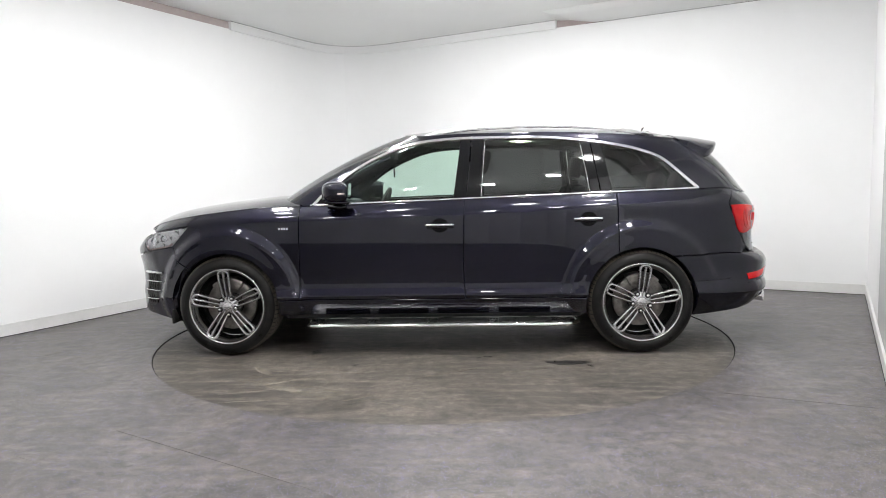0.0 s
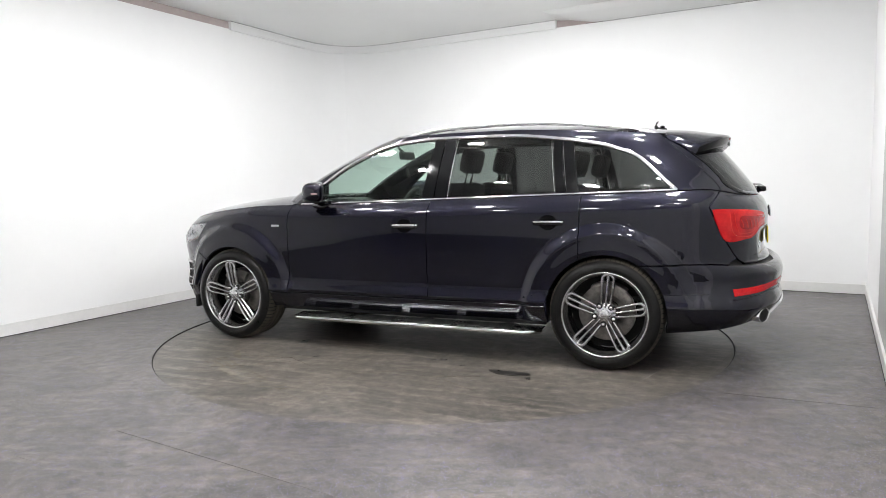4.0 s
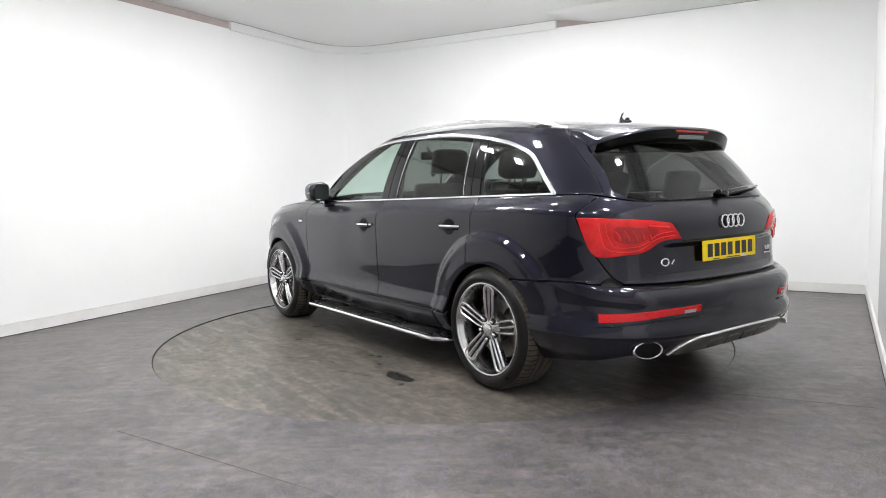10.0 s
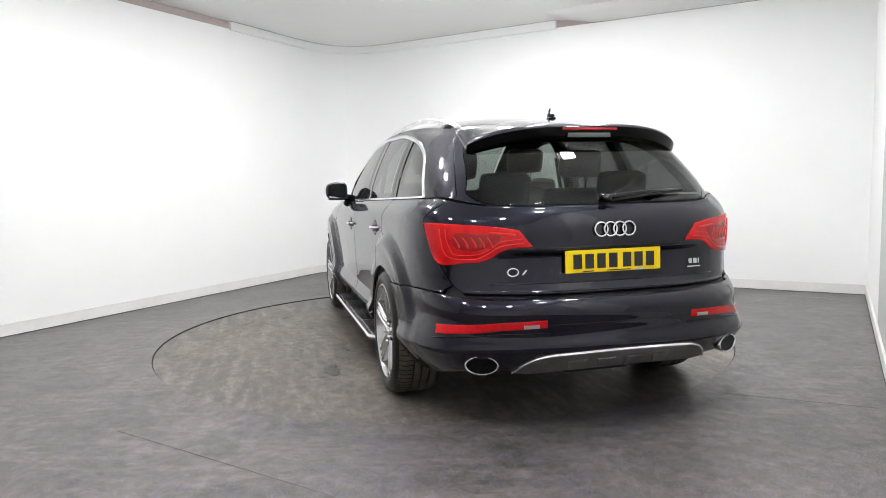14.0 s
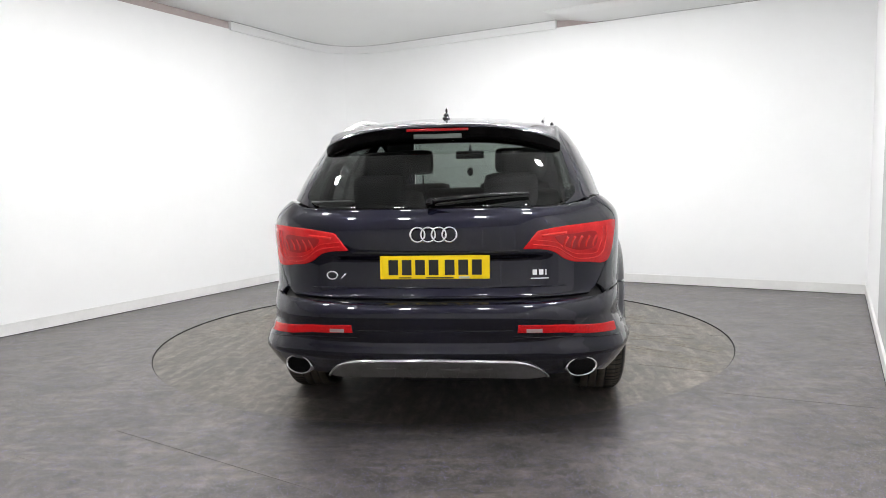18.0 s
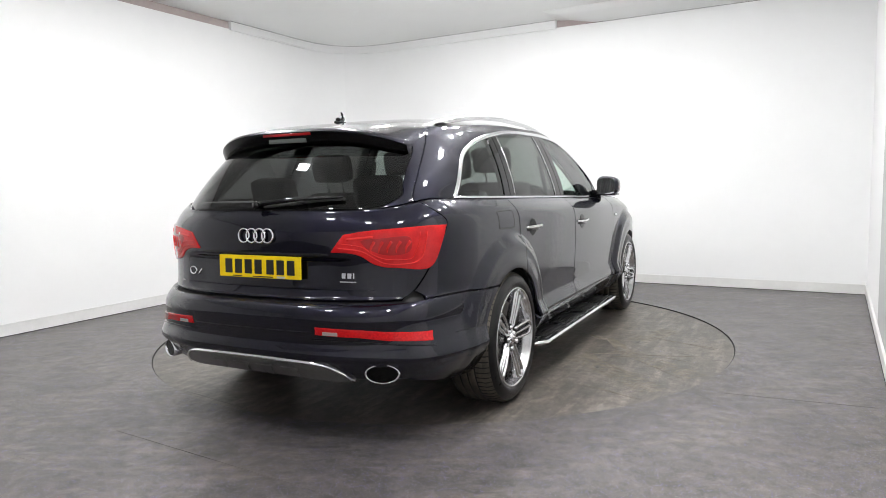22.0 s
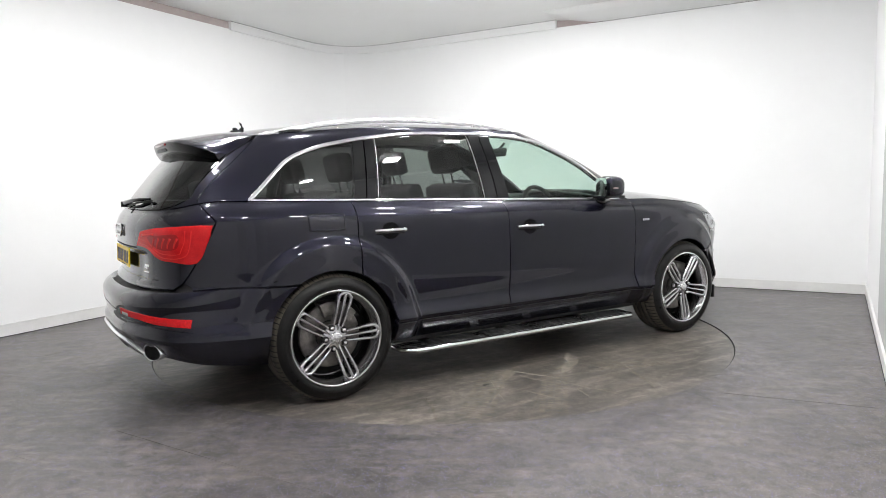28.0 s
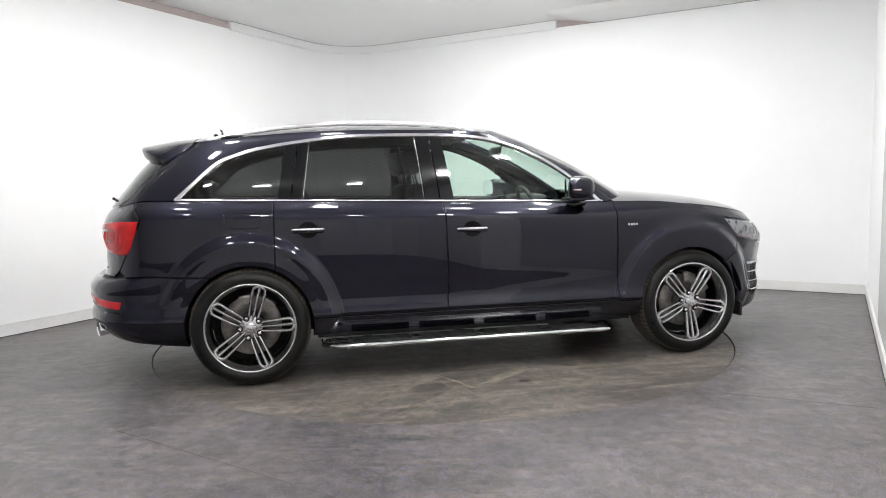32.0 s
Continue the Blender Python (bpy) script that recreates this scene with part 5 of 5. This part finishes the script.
def build_wheel():
    wheel = part("wheel", mesh_of("wheel", *lathe([(.281, -.012), (.2825, -.002), (.280, .003), (.2715, .003), (.2680, -.001), (.266, -.007), (.262, -.019), (.256, -.031), (.250, -.044), (.246, -.075), (.242, -.12), (.246, -.20), (.285, -.255)], 72), ALLOY), label="large grey five-spoke alloy wheel")
    tyre = [(.280, -.258), (.318, -.272), (.350, -.262), (.362, -.240), (.3665, -.215), (.367, -.14), (.3665, -.070), (.362, -.042), (.352, -.016), (.338, -.002), (.320, .006), (.303, .008), (.290, .005), (.281, -.004), (.277, -.03)]
    t = part("tyre", mesh_of("tyre", *lathe(tyre[::-1], 96), RUBBER), parent=wheel)
    # tread ribs between the grooves
    for a, b in ((-.236, -.196), (-.188, -.150), (-.142, -.104), (-.096, -.052)):
        prof = [(.360, b + .001), (.3688, b), (.3692, (a + b) / 2), (.3688, a), (.360, a - .001)]
        part("tread_rib", mesh_of("tread_rib", *lathe(prof, 96), TREAD), parent=t)
    part("tread_shoulder", mesh_of("tread_shoulder", *lathe([(.3535, -.0165), (.3592, -.0235), (.3640, -.034), (.3672, -.044), (.3688, -.0515)], 96), TREAD), parent=t)
    for i in range(72):
        if i == 0:
            v = [(dx, y, r + h) for h in (-.004, .0007) for y, r in ((-.098, .3696), (-.0515, .3692), (-.034, .3645), (-.0175, .3546)) for dx in (-.0032, .0032)]
            f = [(8 + 2 * j, 9 + 2 * j, 11 + 2 * j, 10 + 2 * j)[::-1] for j in range(3)] + [(2 * j, 8 + 2 * j, 10 + 2 * j, 2 * j + 2) for j in range(3)]
            blk = part("tread_slot", mesh_of("tread_slot", v, f, GROOVE_AND_SHADE, False), parent=t)
            first = blk
        else:
            blk = new("tread_slot", first.data)
            blk.parent = t
        blk.matrix_basis = pose(0, 0, 0, 0, 5 * i, 0)
    for r in (.348, .310):
        part("sidewall_line", mesh_of("sidewall_line", *lathe([(r + .0025, -.0098 if r > .33 else .0070), (r, .0092 if r < .33 else -.0070), (r - .0025, -.0055 if r > .33 else .0072)], 72), RUBBER), parent=t)
    for i in range(5):
        bm = bmesh.new()
        for side in (-1, 1):
            pts = [(.052, side * .025), (.085, side * .0290), (.13, side * .0325), (.175, side * .0355), (.222, side * .0380), (.246, side * .0355), (.261, side * .021), (.268, 0)]
            spoke_bar(bm, pts, [.0095, .0090, .0090, .0095, .0100, .0108, .0118, .0122], [-.024, -.020, -.013, -.007, -.003, -.001, .0005, .0005], .034)
        spoke_bar(bm, [(.04, 0), (.085, 0), (.14, 0), (.195, 0), (.256, 0)], [.0090, .0084, .0090, .0100, .0120], [-.024, -.019, -.013, -.008, -.003], .034)
        bmesh.ops.recalc_face_normals(bm, faces=bm.faces[:])
        sp = part("spoke", bm, ALLOY, wheel, smooth=False)
        bv = sp.modifiers.new("round", "BEVEL")
        bv.width, bv.segments, bv.limit_method, bv.angle_limit = .0016, 2, "ANGLE", radians(25)
        sp.matrix_basis = pose(0, 0, 0, 0, 72 * i, 0)
        b = part("wheel_bolt", mesh_of("wheel_bolt", *lathe([(0, -.008), (.0085, -.008), (.0115, -.011), (.012, -.030)], 6), CHROME), parent=wheel)
        a = radians(36 + 72 * i)
        b.location = (.064 * math.sin(a), 0, .064 * math.cos(a))
        part("bolt_seat", mesh_of("bolt_seat", *lathe([(.012, -.022), (.0185, -.0205), (.0205, -.036)], 16), GROOVE_AND_SHADE), parent=wheel).location = b.location
    part("hub", mesh_of("hub", *lathe([(.0, -.022), (.052, -.024), (.070, -.032), (.082, -.050), (.086, -.07), (.084, -.12)], 40), ALLOY), parent=wheel)
    part("centre_cap", mesh_of("centre_cap", *lathe([(0, -.006), (.020, -.007), (.032, -.010), (.035, -.016), (.036, -.026)], 32), SATIN), parent=wheel, label="silver wheel centre cap")
    part("brake_disc", mesh_of("brake_disc", *lathe([(.085, -.130), (.090, -.112), (.185, -.112), (.187, -.116), (.187, -.142), (.09, -.145)], 56), STEEL), parent=wheel)
    prof = [(.118, -.155), (.118, -.080), (.128, -.072), (.150, -.068), (.185, -.070), (.200, -.078), (.205, -.155)]
    k = len(prof)
    v = [(r * math.sin(a), y, r * math.cos(a)) for a in np.linspace(radians(-36), radians(36), 15) for r, y in prof]
    f = [(j * k + i, j * k + (i + 1) % k, (j + 1) * k + (i + 1) % k, (j + 1) * k + i) for j in range(14) for i in range(k)]
    f += [tuple(range(k))[::-1], tuple(14 * k + i for i in range(k))]
    part("brake_caliper", mesh_of("brake_caliper", v, f, STEEL, False), parent=wheel, label="grey cast brake caliper")
    # added near-black disc stands in for the shade behind the spokes
    part("wheel_back_shade", mesh_of("wheel_back_shade", *lathe([(0, -.20), (.228, -.19), (.243, -.17)], 40), GROOVE_AND_SHADE), parent=wheel)
    return wheel


first_wheel = build_wheel()
first_wheel.parent = car
first_wheel.matrix_basis = pose(WHEEL_X, .972, WHEEL_Z, 0, 5, 0)
for x, y, rz, ry in ((-WHEEL_X, .980, 0, -6), (WHEEL_X, -.972, 180, -30), (-WHEEL_X, -.980, 180, -15)):
    copy_thing(first_wheel, pose(x, y, WHEEL_Z, 0, 0, rz) @ pose(0, 0, 0, 0, ry, 0))


# ---- inner shell, wheel wells, underbody
def shell(m):
    panel("inner_shell", low, m([lx(-2.0, .33)] + line(lx(-2.05, .34), (0.001, .36), 10) + [(0.001, .7), (0.001, 1.0), (0.001, 1.09)] + [(s, 1.085) for s in np.linspace(.1, 5.5, 60)]
          + [(5.5, .8), (5.5, .3)] + line((5.4, .3), lx(1.96, .3), 6) + arch(WHEEL_X, 0, 180, .44) + line(lx(1.05, .3), lx(-1.05, .3), 8) + arch(-WHEEL_X, 0, 180, .44)), MATT_BLACK, car, off=-.03, depth=.004)


both(shell)
for sx in (1, -1):
    for sy in (1, -1):
        prof = [(.425, .94), (.44, .90), (.445, .62), (.0, .60)]
        v, f = lathe([(r, h) for r, h in prof], 48)
        v = [(x, min(y, .85) if z < .03 else y, z) for x, y, z in v]
        keep = []
        for q in f:
            if all(v[i][2] > -.16 for i in q):
                keep.append(q)
        o = part("wheel_well", mesh_of("wheel_well", [(x, y * sy, z) for x, y, z in v], keep, MATT_BLACK), parent=car)
        o.location = (sx * WHEEL_X, 0, WHEEL_Z)
bm = bmesh.new()
box(bm, (-1.08, -.84, .25), (1.08, .84, .29), .01)
box(bm, (-2.30, -.60, .30), (-1.0, .60, .34), .01)
box(bm, (1.0, -.60, .26), (2.10, .60, .30), .01)
box(bm, (-2.3, -.2, .24), (-1.7, .2, .30), .03)
part("underbody", bm, MATT_BLACK, car)
for sx in (1, -1):
    part("axle", mesh_of("axle", *tube([(sx * WHEEL_X, -.75, WHEEL_Z), (sx * WHEEL_X, .75, WHEEL_Z)], .05, 10), MATT_BLACK), parent=car)
    for sy in (1, -1):
        if sx > 0:
            bm = bmesh.new()
            box(bm, (1.920, min(sy * .74, sy * .92), .235), (1.940, max(sy * .74, sy * .92), .34), .004)
            part("mud_flap", bm, MATT_BLACK, car)


# ---- cabin
bm = bmesh.new()
box(bm, (-2.2, -.80, .44), (1.0, .80, .47), .01)
part("cabin_floor", bm, MATT_BLACK, car)
part("headlining", mesh_of("headlining", [(x * .97 - .03, y * .96, z - .035) for x, y, z in sheet(roof, np.linspace(-5.6, 5.6, 90), np.linspace(1, 0, 8))[0]],
                           sheet(roof, np.linspace(-5.6, 5.6, 90), np.linspace(1, 0, 8))[1], LINING), parent=car)


def seat(x, y, w, tall, head=True, h0=.55):
    """A seat with cushion, backrest and headrest on two pins."""
    bm = bmesh.new()
    box(bm, (x - .08, y - w / 2, h0), (x + .46, y + w / 2, h0 + .17), .05)
    s = part("seat", bm, FABRIC, car)
    bm = bmesh.new()
    box(bm, (-.07, -w / 2, 0), (.07, w / 2, tall), .055, pose(x - .10, y, h0 + .10, 0, -14, 0))
    part("backrest", bm, FABRIC, s)
    if head:
        top = pose(x - .10, y, h0 + .10, 0, -14, 0)
        bm = bmesh.new()
        box(bm, (-.055, -.145, tall + .075), (.055, .145, tall + .265), .05, top)
        part("headrest", bm, FABRIC, s)
        for d in (-.06, .06):
            a, b = top @ Vector((0, d, tall - .02)), top @ Vector((0, d, tall + .12))
            part("headrest_pin", mesh_of("headrest_pin", *tube([a, b], .007, 8), CHROME), parent=s)


for y in (.38, -.38):
    seat(-.10, y, .54, .60)
for y in (.44, -.44):
    seat(-.95, y, .46, .54, True, .56)
seat(-.95, 0, .40, .56, False, .56)
for y in (.36, -.36):
    seat(-1.68, y, .44, .36, True, .58)
bm = bmesh.new()
box(bm, (.62, -.80, .75), (1.02, .80, 1.075), .07)
box(bm, (.60, .16, 1.03), (.86, .58, 1.13), .05)
part("dashboard", bm, MATT_BLACK, car)
c = [(.0, .185 * math.cos(a), .185 * math.sin(a)) for a in np.linspace(0, 2 * math.pi, 41)]
sw = part("steering_wheel", mesh_of("steering_wheel", *tube(c, .016, 10, False), MATT_BLACK), parent=car)
sw.matrix_basis = pose(.52, -.37, 1.02, 0, -22, 0)
bm = bmesh.new()
box(bm, (-.02, -.07, -.06), (.03, .07, .06), .02)
box(bm, (-.01, -.18, -.02), (.01, .18, .02), .006)
box(bm, (-.01, -.02, -.18), (.01, .02, 0), .006)
part("wheel_boss", bm, MATT_BLACK, sw)
bm = bmesh.new()
box(bm, (-.02, -.125, -.035), (.02, .125, .035), .018)
im = part("interior_mirror", bm, MATT_BLACK, car)
im.matrix_basis = pose(.36, 0, 1.475, 0, 10, 0)
part("mirror_stem", mesh_of("mirror_stem", *tube([(.02, 0, .02), (.07, 0, .09)], .012, 8), MATT_BLACK), parent=im)
v, f = lathe([(0, .006), (.024, .005), (.026, 0), (.024, -.005), (0, -.006)], 20)
af = part("air_freshener", mesh_of("air_freshener", [(y, x, z * 1.5) for x, y, z in v], f, MATT_BLACK), parent=car)
af.location = (.36, 0, 1.33)
part("cord", mesh_of("cord", *tube([(0, 0, .03), (0, 0, .115)], .002, 6), MATT_BLACK), parent=af)
# front door trims rise to the waist; seat belts on the centre pillars
for sy in (1, -1):
    part("seat_belt", mesh_of("seat_belt", *tube([(-.27, sy * .70, 1.42), (-.26, sy * .76, 1.1), (-.25, sy * .80, .7)], .016, 6), MATT_BLACK), parent=car)
    panel("sun_strip", up, (lambda p: p if sy > 0 else flip(p))([ux(.70, 1.10), ux(.60, 1.10), ux(.60, 1.12), ux(.70, 1.12)]), MATT_BLACK, car, off=-.03)


# ---------------------------------------------------------------- movement
def motions():
    heading = spline([0, 4, 8, 12, 16, 20, 24, 28, 32], [176.7, 156.58, 136.58, 115.69, 94.6, 73.4, 52.56, 31.83, 11.33])
    rows, disc_rows = [], []
    for t in range(33):
        turn = pose(0, 0, 0, 0, 0, float(heading(t)))
        disc_rows.append((t, pose(-.004, .025, 0) @ turn))
        rows.append((t, turn @ pose(.0438, -.2186, .0020)))
    walk(car, rows)
    walk(turntable, disc_rows)


motions()
